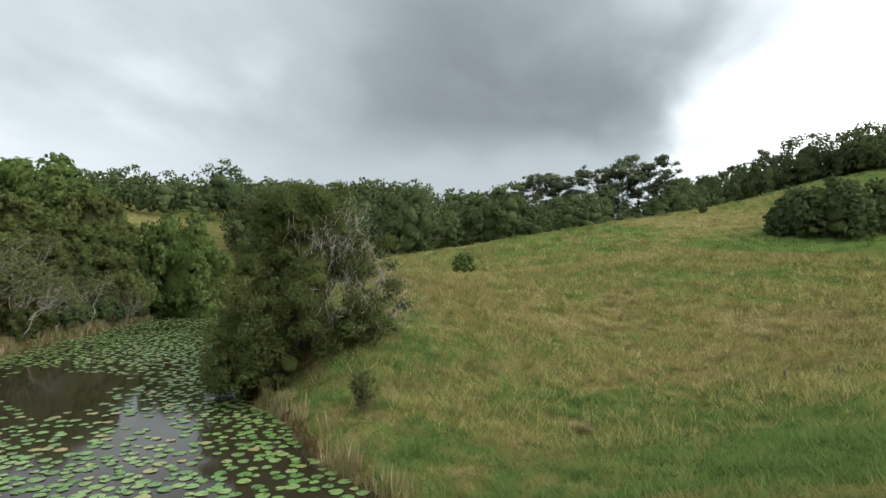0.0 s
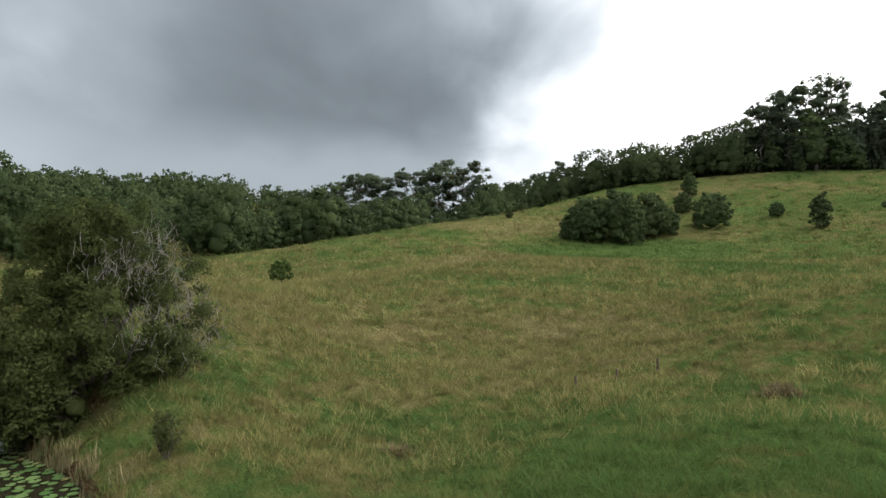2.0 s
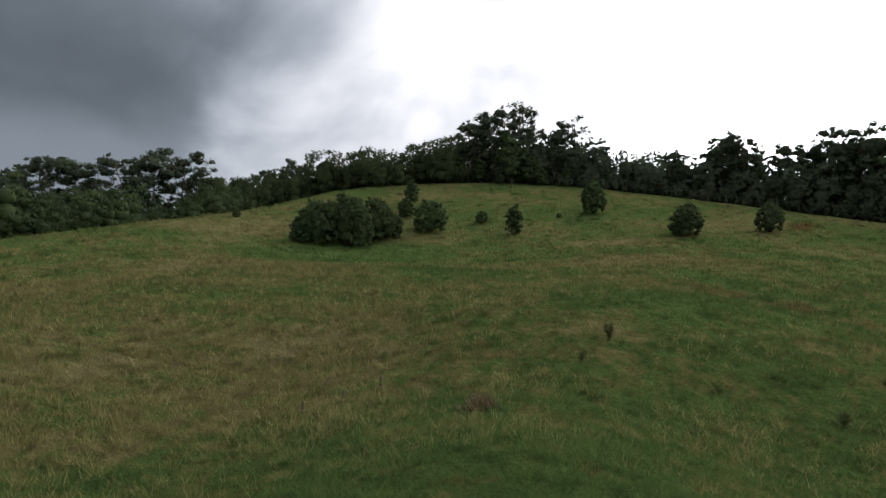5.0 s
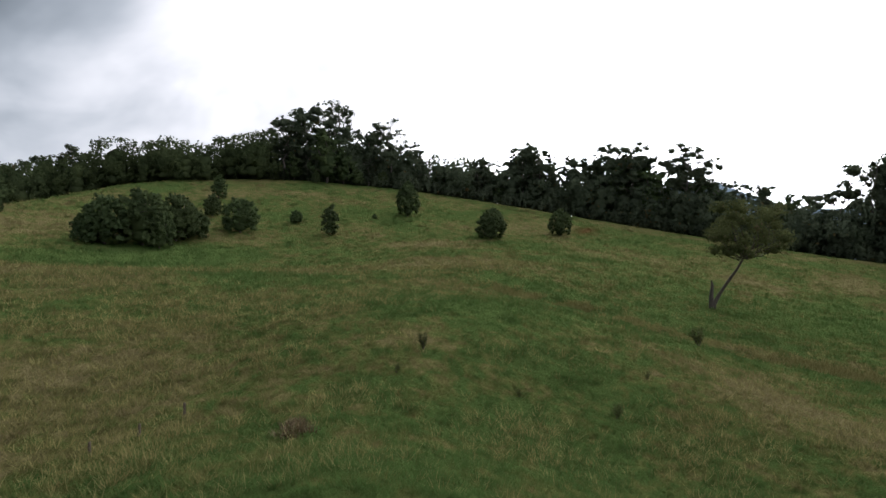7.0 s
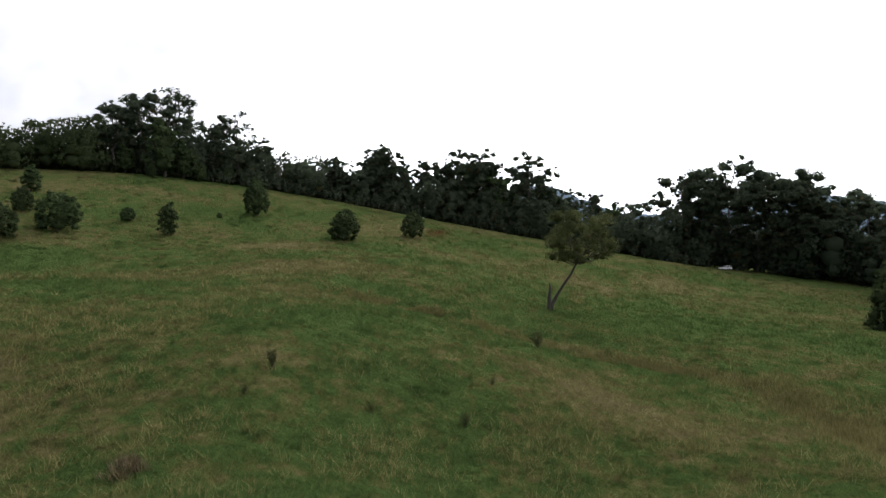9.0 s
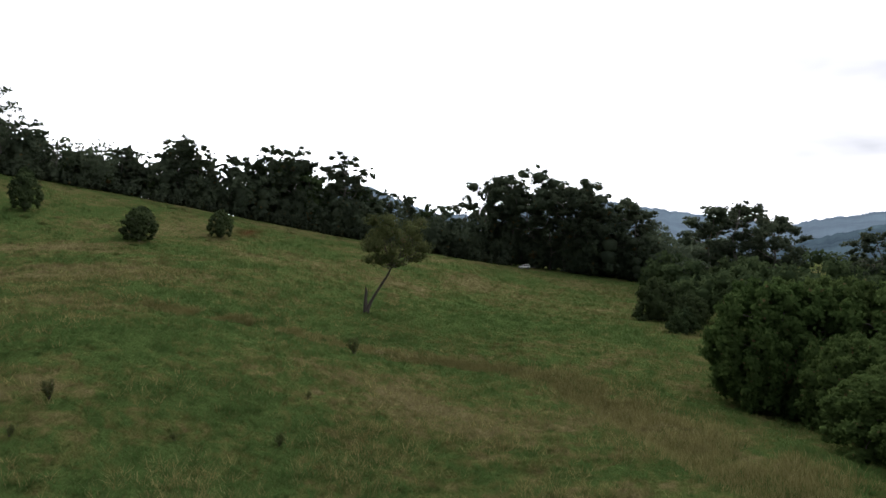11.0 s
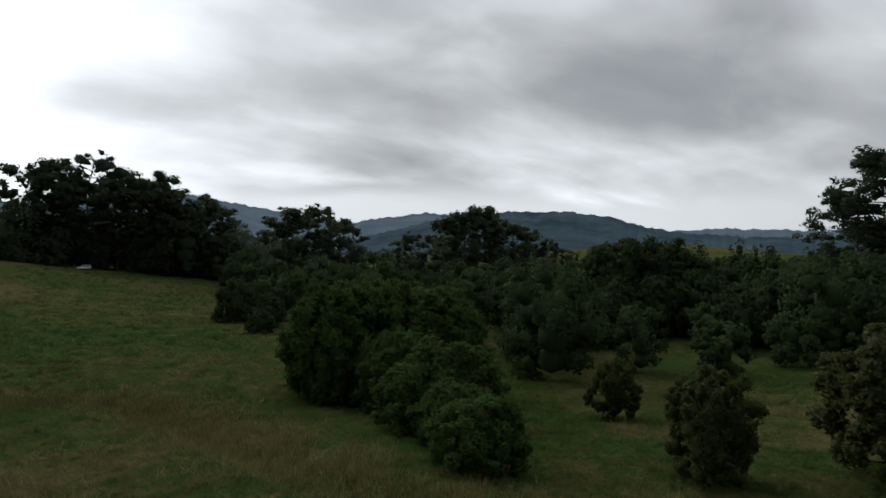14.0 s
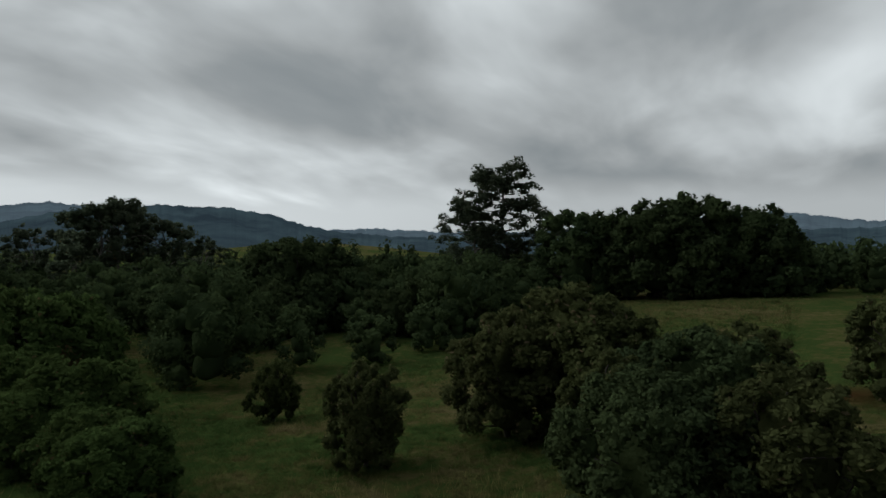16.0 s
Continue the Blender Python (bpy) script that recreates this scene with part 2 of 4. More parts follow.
GRASS, n = material("grass_blades")
colour, pos = pasture(n)
own = n.add("ShaderNodeNewGeometry").outputs["Random Per Island"]
colour = n.mix(n.math("MULTIPLY", own, 0.6), n.scale(colour, 0.92), n.scale(colour, 1.22))
colour = n.mix(n.math("MULTIPLY", n.math("GREATER_THAN", own, 0.92), 0.3), colour, (0.19, 0.15, 0.065))
lie = n.vmath("NORMALIZE", n.vmath("ADD", n.vmath("MULTIPLY", n.add("ShaderNodeNewGeometry").outputs["Normal"], (0.35, 0.35, 0.35)), (0, 0, 1)))
leaf = n.add("ShaderNodeBsdfDiffuse", Color=colour, Normal=lie)
thin = n.add("ShaderNodeBsdfTranslucent", Color=colour)
n.add("ShaderNodeOutputMaterial", Surface=n.add("ShaderNodeMixShader", i0=0.3, i1=leaf.outputs[0], i2=thin.outputs[0]).outputs[0])


def foliage(name, dark, light, dry=(0.16, 0.13, 0.06), dry_part=0.012, thinness=0.42):
    """Leaves that take the light as the leafy lump they lie on does."""
    m, n = material(name)
    own = n.add("ShaderNodeNewGeometry").outputs["Random Per Island"]
    each = n.add("ShaderNodeObjectInfo").outputs["Random"]
    pos = n.add("ShaderNodeNewGeometry").outputs["Position"]
    sprays = n.noise(pos, 0.9, 4.0, 0.6)
    masses = n.noise(pos, 0.13, 2.0, 0.5)
    tone = n.math("ADD", n.math("MULTIPLY_ADD", own, 0.38, n.math("MULTIPLY", sprays, 0.55)), n.math("MULTIPLY_ADD", masses, 1.5, -0.75))
    colour = n.mix(tone, dark, light)
    colour = n.mix(n.math("MULTIPLY", each, 0.5), colour, n.mix(0.5, n.scale(colour, 0.62), (light[0] * 0.8, light[1] * 0.62, light[2] * 0.7)))
    colour = n.mix(n.math("GREATER_THAN", own, 1 - dry_part), colour, dry)
    lump = n.add("ShaderNodeAttribute")
    lump.attribute_name = "lie"
    turned = n.add("ShaderNodeVectorTransform", Vector=lump.outputs["Vector"])
    turned.vector_type, turned.convert_from, turned.convert_to = "NORMAL", "OBJECT", "WORLD"
    relief = n.add("ShaderNodeBump", Height=n.noise(pos, 2.2, 3.0, 0.6), Strength=0.7, Distance=0.35, Normal=n.vmath("NORMALIZE", turned.outputs[0])).outputs[0]
    leaf = n.add("ShaderNodeBsdfDiffuse", Color=colour, Normal=relief)
    thin = n.add("ShaderNodeBsdfTranslucent", Color=colour)
    n.add("ShaderNodeOutputMaterial", Surface=n.add("ShaderNodeMixShader", i0=thinness, i1=leaf.outputs[0], i2=thin.outputs[0]).outputs[0])
    return m


GUM_LEAF = foliage("gum_leaves", (0.064, 0.088, 0.058), (0.145, 0.182, 0.108), thinness=0.6)
DENSE_LEAF = foliage("rainforest_leaves", (0.042, 0.066, 0.032), (0.105, 0.144, 0.058), dry_part=0.0, thinness=0.35)
OLIVE_LEAF = foliage("olive_leaves", (0.074, 0.092, 0.034), (0.150, 0.174, 0.068), (0.2, 0.16, 0.09), 0.02)
FIG_LEAF = foliage("fig_leaves", (0.055, 0.096, 0.028), (0.122, 0.178, 0.056))
WOOD_LEAF = foliage("far_wood_leaves", (0.034, 0.055, 0.027), (0.104, 0.136, 0.056), dry_part=0.0, thinness=0.35)
SHORE_LEAF = foliage("shore_tree_leaves", (0.050, 0.070, 0.024), (0.122, 0.150, 0.052), dry_part=0.0, thinness=0.48)


def bark(name, dark, light):
    m, n = material(name)
    pos = n.add("ShaderNodeTexCoord").outputs["Object"]
    strip = n.noise(n.vmath("MULTIPLY", pos, (5, 5, 0.7)), 2.0, 5.0, 0.65)
    finish(n, n.ramp(strip, (0.35, dark), (0.7, light)), 0.9, strip, 0.6, 0.05)
    return m


GUM_BARK = bark("gum_bark", (0.10, 0.085, 0.07), (0.34, 0.31, 0.27))
DARK_BARK = bark("dark_bark", (0.035, 0.028, 0.022), (0.12, 0.10, 0.08))
DEAD_BARK = bark("bleached_bark", (0.13, 0.115, 0.10), (0.32, 0.295, 0.26))

# ---- meshes ----


def mesh_of(name, co, faces, mat, smooth_faces=False, lie=None):
    """A mesh from arrays: points, and faces that all have as many corners."""
    me = bpy.data.meshes.new(name)
    co, faces = np.asarray(co, np.float32), np.asarray(faces, np.int32)
    me.vertices.add(len(co))
    me.vertices.foreach_set("co", co.ravel())
    k = faces.shape[1]
    me.loops.add(faces.size)
    me.loops.foreach_set("vertex_index", faces.ravel())
    me.polygons.add(len(faces))
    me.polygons.foreach_set("loop_start", np.arange(len(faces), dtype=np.int32) * k)
    me.update(calc_edges=True)
    if smooth_faces:
        me.polygons.foreach_set("use_smooth", np.ones(len(faces), bool))
    if lie is not None:
        me.attributes.new("lie", "FLOAT_VECTOR", "POINT").data.foreach_set("vector", np.asarray(lie, np.float32).ravel())
    me.materials.append(mat)
    return me


def part(name, me, parent, label=""):
    ob = new(name, me)
    ob.parent = parent
    return tagged(ob, label)


def tube(points, radii, sides=5):
    """Tapered limb along points, as triangles."""
    points, co, faces = [Vector(p) for p in points], [], []
    for i, (p, r) in enumerate(zip(points, radii)):
        along = (points[min(i + 1, len(points) - 1)] - points[max(i - 1, 0)]).normalized()
        a = along.orthogonal().normalized()
        b = along.cross(a)
        co += [p + r * (math.cos(q) * a + math.sin(q) * b) for q in (k * math.tau / sides for k in range(sides))]
    for i in range(len(points) - 1):
        for k in range(sides):
            s, e = i * sides + k, i * sides + (k + 1) % sides
            faces += [(s, e, s + sides), (e, e + sides, s + sides)]
    return np.array([tuple(c) for c in co]), np.array(faces)


def join(pieces):
    co, faces, base = [], [], 0
    for c, f in pieces:
        co.append(c)
        faces.append(np.asarray(f) + base)
        base += len(c)
    return np.concatenate(co), np.concatenate(faces)


def kernel():
    bm = bmesh.new()
    bmesh.ops.create_icosphere(bm, subdivisions=1, radius=1.0)
    co, faces = np.array([tuple(v.co) for v in bm.verts]), np.array([[v.index for v in f.verts] for f in bm.faces])
    bm.free()
    return co, faces


KERNEL, KERNEL_FACES = kernel()


def leafage(rng, lumps, size, cover=0.9, core=0.6, flat=0.9, heart=None, fray=0.62):
    """Leaf sprays laid over rounded lumps (x, y, z, radius), round the dense twiggy inside of each lump.
    Returns points, triangles and the way each point's lump faces. No leaves on the sides turned to the heart of the crown."""
    lumps = np.asarray(lumps, float)
    weight = lumps[:, 3] ** 2
    count = max(30, int(cover * 2 * math.pi * weight.sum() / (1.3 * size * size)))
    pick = rng.choice(len(lumps), count, p=weight / weight.sum())
    way = rng.normal(size=(count, 3))
    way /= np.linalg.norm(way, axis=1)[:, None]
    if heart is not None:
        out = lumps[pick, :3] - np.asarray(heart, float)
        out /= np.linalg.norm(out, axis=1)[:, None] + 1e-6
        facing = (way * out).sum(1)
        way = np.where((facing < -0.2)[:, None], way - 2 * facing[:, None] * out, way)
    else:
        way[:, 2] = np.where(way[:, 2] < -0.45, -way[:, 2], way[:, 2])
    squash = np.array([1, 1, flat])
    bumpy = 1 + 0.20 * np.sin(5 * way[:, 0] + pick) * np.sin(5 * way[:, 1] + 2 * pick)
    reach = lumps[pick, 3] * (1.15 - fray + fray * rng.random(count)) * bumpy
    at = lumps[pick, :3] + way * reach[:, None] * squash
    normal = way + rng.normal(size=(count, 3)) * 0.6
    normal /= np.linalg.norm(normal, axis=1)[:, None]
    a = np.cross(normal, rng.normal(size=(count, 3)))
    a /= np.linalg.norm(a, axis=1)[:, None]
    b = np.cross(normal, a)
    length, width = size * (0.6 + 0.8 * rng.random(count))[:, None], size * (0.45 + 0.4 * rng.random(count))[:, None]
    co = np.stack([at - a * length, at + b * width, at + a * length, at - b * width], 1).reshape(-1, 3)
    lie = np.repeat(0.6 * way + 0.6 * normal + [0, 0, 0.3], 4, 0)
    quad = np.arange(4 * count).reshape(-1, 4)
    pieces = [(co, np.concatenate([quad[:, [0, 1, 2]], quad[:, [0, 2, 3]]]), lie)]
    if core:
        pieces.append(thicket(rng, [(x, y, z, r * core) for x, y, z, r in lumps], flat))
    return merge(pieces)


def thicket(rng, balls, flat=1.0):
    """The dense inside of a crown, which lets no sky through: ragged lumps (x, y, z, radius)."""
    balls = np.asarray(balls, float)
    way = KERNEL[None] * (1 + 0.13 * rng.normal(size=(len(balls), 12, 1))) * np.array([1, 1, flat])
    co = (balls[:, None, :3] + way * balls[:, 3][:, None, None]).reshape(-1, 3)
    return co, (KERNEL_FACES[None] + 12 * np.arange(len(balls))[:, None, None]).reshape(-1, 3), np.tile(KERNEL + [0, 0, 0.3], (len(balls), 1))


def merge(pieces):
    co, faces = join([p[:2] for p in pieces])
    return co, faces, np.concatenate([p[2] for p in pieces])


def leafy(name, pieces, mat):
    co, faces, lie = merge(pieces)
    return mesh_of(name, co, faces, mat, False, lie)


def limb(rng, start, end, r0, r1, bend=0.12, steps=6):
    start, end = Vector(start), Vector(end)
    off = Vector(rng.normal(size=3)) * bend * (end - start).length
    pts = []
    for i in range(steps + 1):
        s = i / steps
        pts.append(start.lerp(end, s) + off * math.sin(math.pi * s) + Vector(rng.normal(size=3)) * 0.01 * (end - start).length)
    return tube(pts, [r0 + (r1 - r0) * i / steps for i in range(steps + 1)])


def plant(name, pieces, label, category, group=""):
    """A tree of parts: (part name, mesh)."""
    top = new(name)
    tagged(top, label, category, group)
    for part_name, me in pieces:
        part(part_name, me, top)
    return top


def gum_tree(seed, leaf=0.0142, spread=0.2, bole=0.3, heads=32, head=0.061, cover=0.58, core=0.62):
    """A tall gum one metre high, to be scaled: limbs that end in rounded heads of leaves, with gaps between."""
    rng = np.random.default_rng(seed)
    lean = rng.normal(size=2) * 0.03
    fork, tip_top = np.array([*(lean * 0.5), bole]), np.array([*lean, 0.92])
    wood, lumps = [limb(rng, (0, 0, -0.03), fork, 0.017, 0.012, 0.03), limb(rng, fork, tip_top, 0.012, 0.004, 0.05)], []
    skew = rng.normal(size=3) * 0.25
    for k in range(heads):
        share = (k + rng.random()) / heads
        up = bole + 0.02 + (0.93 - bole) * share ** 0.8
        turn = k * 2.4 + rng.random() * 1.3
        swell = math.sqrt(max(0.04, 1 - ((share - 0.45) / 0.62) ** 2)) * (1 + skew[0] * math.cos(turn) + skew[1] * math.sin(2 * turn))
        reach = spread * swell * (0.25 + 0.85 * math.sqrt(rng.random()))
        tip = np.array([lean[0] + reach * math.cos(turn), lean[1] + reach * math.sin(turn), up + 0.03 * rng.normal()])
        root = fork + (tip_top - fork) * max(0.0, min(0.95, (up - bole - 0.10) / 0.62))
        if k % 2 == 0:
            wood.append(limb(rng, root, tip - [0, 0, 0.01], 0.006, 0.0025, 0.1, 4))
        r = head * (0.55 + 0.8 * rng.random())
        lumps.append((*tip, r))
        for _ in range(4):
            lumps.append((*(tip + rng.normal(size=3) * [0.75, 0.75, 0.45] * r), r * (0.40 + 0.35 * rng.random())))
    me_w = mesh_of("gum_trunk", *join(wood), GUM_BARK, True)
    return [("trunk", me_w), ("crown", leafy("gum_crown", [leafage(rng, lumps, leaf, cover, core, 0.8, None, 0.42)], GUM_LEAF))]


def crown_lumps(rng, width, low, high, big=16, small=6, rough=0.07, swell=0.40, fine=0.40):
    """Lumps of a rounded crown on its outline, each with smaller lumps on its outer side."""
    mid, tall, lumps = low + (high - low) * 0.42, (high - low) * 0.58, []
    for k in range(big):
        rise = 1 - 1.72 * (k + 0.5) / big
        ring = math.sqrt(1 - rise * rise) if rise > 0 else 1 - 0.30 * rise * rise
        turn = 2.4 * k + rng.random() * 0.7
        way = np.array([ring * math.cos(turn), ring * math.sin(turn), rise])
        r = swell * min(width, tall) * (0.78 + 0.44 * rng.random())
        centre = way * [width, width, tall] * (0.80 + rough * rng.normal()) + [0, 0, mid]
        lumps.append((*centre, r))
        for _ in range(small):
            d = way + rng.normal(size=3) * 0.6
            d /= np.linalg.norm(d)
            lumps.append((*(centre + d * r * 0.86), r * fine * (0.7 + 0.6 * rng.random())))
    return lumps, (0, 0, mid)


def dense_tree(seed, leaf=0.036, width=0.36, mat=None, skirt=0.08, big=30, small=3, cover=0.7, rough=0.10, swell=0.29, bole=0.0):
    """A leafy tree one metre high, green to the skirt."""
    rng = np.random.default_rng(seed)
    lumps, heart = crown_lumps(rng, width, skirt + bole, 0.97, big, small, rough, swell)
    wood = [limb(rng, (0, 0, -0.04), (0, 0, 0.7), 0.028, 0.010, 0.03)]
    for x, y, z, r in lumps[::(small + 1) * 2]:
        wood.append(limb(rng, (0, 0, max(0.1, z * 0.55)), (x, y, z), 0.010, 0.004))
    inner = [(0, 0, heart[2] + (0.97 - skirt) * f, width * g) for f, g in ((-0.24, 0.46), (-0.05, 0.56), (0.14, 0.48), (0.28, 0.30))]
    me_w = mesh_of("leafy_trunk", *join(wood), DARK_BARK, True)
    return [("trunk", me_w), ("crown", leafy("leafy_crown", [leafage(rng, lumps, leaf, cover, 0.62, 0.92, heart), thicket(rng, inner)], mat or DENSE_LEAF))]


def sprig(seed):
    """A wispy sapling one metre high: a few thin upright stems with small leaves all along."""
    rng = np.random.default_rng(seed)
    wood, lumps = [], []
    for k in range(11):
        tip = np.array([rng.normal() * 0.25, rng.normal() * 0.25, 0.6 + 0.4 * rng.random()])
        wood.append(limb(rng, (rng.normal() * 0.03, rng.normal() * 0.03, -0.05), tip, 0.012, 0.004, 0.08))
        lumps += [(*(tip * [f, f, f] + rng.normal(size=3) * 0.03), 0.07 + 0.06 * rng.random()) for f in (0.3, 0.45, 0.6, 0.75, 0.9, 1.0)]
    return [("stem", mesh_of("sapling_stems", *join(wood), DARK_BARK, True)), ("crown", leafy("sapling_crown", [leafage(rng, lumps, 0.035, 0.50, 0.0)], OLIVE_LEAF))]


KINDS = {}


def grow(kind, x, y, size, turn=0.0, wide=1.0, name="tree", label="", category="tree", group="", sink=0.0):
    """Stands one tree of a kind on the ground; the first one of a kind and look is built, the others are copies."""
    z = float(height(x, y)) - sink
    m = Matrix.Translation((x, y, z)) @ Matrix.Rotation(turn, 4, "Z") @ Matrix.Diagonal((size * wide, size * wide, size, 1))
    pieces = MESHES[kind]() if kind not in KINDS else KINDS[kind]
    KINDS[kind] = pieces
    top = plant(name, pieces, label, category, group)
    top.matrix_basis = m
    return top


MESHES = {
    "gum_a": lambda: gum_tree(1), "gum_b": lambda: gum_tree(2, spread=0.27), "gum_c": lambda: gum_tree(3, spread=0.12, bole=0.2, head=0.052),
    "gum_d": lambda: gum_tree(4, spread=0.33, bole=0.34, head=0.068), "gum_e": lambda: gum_tree(6, spread=0.25, bole=0.2, head=0.064), "gum_thin": lambda: gum_tree(5, 0.013, 0.16, 0.42, 20, 0.040, 0.40, 0.0),
    "gum_tall": lambda: gum_tree(8, 0.0085, 0.23, 0.2, 70, 0.048, 0.7, 0.4),
    "leafy_a": lambda: dense_tree(11), "leafy_b": lambda: dense_tree(12, width=0.46), "leafy_c": lambda: dense_tree(13, width=0.27), "leafy_d": lambda: dense_tree(14, width=0.56),
    "near_a": lambda: dense_tree(21, 0.025, 0.42, SHORE_LEAF, 0.04, 46, 3, 0.75, 0.10, 0.25), "near_b": lambda: dense_tree(22, 0.024, 0.56, FIG_LEAF, 0.04, 54, 3, 0.75, 0.09, 0.25),
    "near_c": lambda: dense_tree(23, 0.026, 0.36, SHORE_LEAF, 0.04, 40, 3, 0.75, 0.11, 0.27), "dome": lambda: dense_tree(25, 0.019, 0.56, FIG_LEAF, 0.03, 70, 3, 0.75, 0.04, 0.21),
    "near_d": lambda: dense_tree(24, 0.022, 0.48, FIG_LEAF, 0.04, 48, 3, 0.75, 0.09, 0.25),
    "round_a": lambda: dense_tree(41, 0.021, 0.46, DENSE_LEAF, 0.06, 34, 4, 0.75, 0.08, 0.27), "round_b": lambda: dense_tree(42, 0.021, 0.40, DENSE_LEAF, 0.06, 32, 4, 0.75, 0.08, 0.28),
    "fine_a": lambda: dense_tree(26, 0.0170, 0.42, OLIVE_LEAF, 0.04, 60, 4, 0.75, 0.10, 0.22), "fine_b": lambda: dense_tree(27, 0.0165, 0.54, DENSE_LEAF, 0.04, 70, 4, 0.75, 0.09, 0.21),
    "bush_a": lambda: dense_tree(31, 0.04, 0.40, DENSE_LEAF, 0.02, 36, 2, 0.7, 0.05, 0.27), "bush_b": lambda: dense_tree(32, 0.04, 0.50, DENSE_LEAF, 0.02, 44, 2, 0.7, 0.06, 0.26),
    "column": lambda: dense_tree(34, 0.042, 0.25, DENSE_LEAF, 0.02, 30, 2, 0.7, 0.05, 0.4),
    "young": lambda: dense_tree(35, 0.05, 0.44, FIG_LEAF, 0.04, 24, 2, 0.6, 0.07, 0.3, 0.2),
    "sprig": lambda: sprig(33), "sprig_b": lambda: sprig(36),
}

# ---- ground ----
rings = np.concatenate([np.linspace(0, 96, 128), np.geomspace(97, 500, 68), np.geomspace(515, 4600, 20)])
spokes = 500
az = np.arange(spokes) * math.tau / spokes
gx, gy = rings[1:, None] * np.sin(az), rings[1:, None] * np.cos(az)
gz = height(gx, gy)
co = np.concatenate([[[0, 0, float(height(0, 0))]], np.stack([gx, gy, gz], -1).reshape(-1, 3)])
ring, spoke = np.meshgrid(np.arange(len(rings) - 2), np.arange(spokes), indexing="ij")
a, b = 1 + ring * spokes + spoke, 1 + ring * spokes + (spoke + 1) % spokes
quads = np.stack([a, a + spokes, b + spokes, b], -1).reshape(-1, 4)
fan = np.stack([np.zeros(spokes, int), 1 + np.arange(spokes), 1 + (np.arange(spokes) + 1) % spokes, ], -1)
tri = np.concatenate([quads[:, [0, 1, 2]], quads[:, [0, 2, 3]], fan])
ground = tagged(new("ground", mesh_of("ground", co, tri, SOIL, True)), "rolling pasture of green and straw-coloured rough grass", "ground", kind="structure")

# ---- pond ----
WATER, n = material("pond_water")
ripple = n.noise(n.add("ShaderNodeNewGeometry").outputs["Position"], 3.0, 3.0)
finish(n, (0.020, 0.017, 0.010), 0.06, ripple, 0.03, 0.02, IOR=1.33)
xs, ys = np.meshgrid(np.linspace(-40, 8, 49), np.linspace(-20, 70, 91))
co = np.stack([xs.ravel(), ys.ravel(), 0 * xs.ravel()], 1)
i, j = np.meshgrid(np.arange(90), np.arange(48), indexing="ij")
s = i * 49 + j
keep = (pond_depth(xs[:-1, :-1] + 0.5, ys[:-1, :-1] + 0.5) > -2.0).ravel()
q = np.stack([s, s + 1, s + 50, s + 49], -1).reshape(-1, 4)[keep]
tagged(new("pond_water", mesh_of("pond_water", co, q, WATER, True)), "still dark brown pond water reflecting the cloud", "water", kind="structure")

# ---- trees ----
def stand(rows, kinds, name, label, group, wide=(0.85, 1.2), seed=0, category="tree", sink=0.0):
    rng = np.random.default_rng(seed)
    for x, y, h in rows:
        if h > 1.0:
            grow(kinds[rng.integers(len(kinds))], x, y, h, rng.random() * 6.28, wide[0] + (wide[1] - wide[0]) * rng.random(), name, label, category, group, sink)


GUMS_WEST = [(24.2, 309.1, 20.1), (34.7, 298.0, 23.4), (47.5, 296.3, 33.2), (60.8, 304.0, 31.8), (71.5, 291.4, 38.2), (86.1, 287.4, 41.8), (99.2, 288.5, 39.6), (105.5, 280.9, 29.3)]
stand(GUMS_WEST, ["gum_b", "gum_d", "gum_e"], "gum_tree", "tall gum tree with a rounded open crown on the ridge", "gums behind the ridge", seed=0)
RIDGE_WOOD = [(111.3, 278.4, 25.9), (117.1, 270.6, 25.5), (128.1, 271.1, 24.8), (132.5, 257.8, 20.8), (137.5, 249.5, 21.9), (153.1, 246.1, 16.4), (157.9, 231.0, 14.8), (167.7, 224.0, 14.1), (170.9, 215.2, 13.7), (177.0, 206.3, 9.0)]
stand(RIDGE_WOOD, ["leafy_a", "leafy_b", "leafy_d", "gum_e"], "forest_tree", "dark leafy tree in the wood behind the ridge", "wood behind the ridge", seed=1)
HILL_GUMS = [(178.7, 191.4, 15.4), (187.3, 183.0, 27.7), (196.8, 177.3, 31.1), (207.5, 172.5, 39.1), (207.7, 152.9, 23.6), (217.1, 146.5, 32.5), (221.6, 139.6, 20.5), (225.7, 132.8, 17.0), (234.4, 125.4, 13.2), (242.7, 118.0, 19.0), (247.6, 112.3, 13.8), (250.5, 105.8, 13.3), (255.9, 100.4, 27.7), (186.7, 190.9, 17.7), (195.9, 183.8, 27.0), (206.2, 178.4, 35.8), (211.8, 166.0, 25.7), (216.6, 152.7, 25.8), (223.7, 145.9, 27.0), (228.1, 138.9, 15.4), (234.7, 131.7, 13.9), (243.3, 124.1, 16.4), (250.1, 117.5, 13.4), (254.0, 111.2, 12.5), (258.3, 105.2, 20.9)]
stand(HILL_GUMS, ["gum_a", "gum_b", "gum_thin", "gum_e"], "gum_tree", "tall dark gum tree with open leafy clumps on the hilltop", "gums on the hill", seed=2)
HILL_DENSE = [(190.7, 161.4, 22.5), (184.8, 162.2, 5.0), (198.7, 151.5, 7.1), (208.9, 146.1, 7.2), (198.2, 126.1, 6.0), (196.3, 157.7, 13.7), (187.6, 176.9, 12.0), (226.7, 131.1, 8.2), (236.6, 119.2, 8.3), (247.2, 108.2, 8.7)]
stand(HILL_DENSE, ["leafy_a", "leafy_c"], "forest_tree", "dense dark leafy tree below the hilltop gums", "wood on the hill", seed=3)
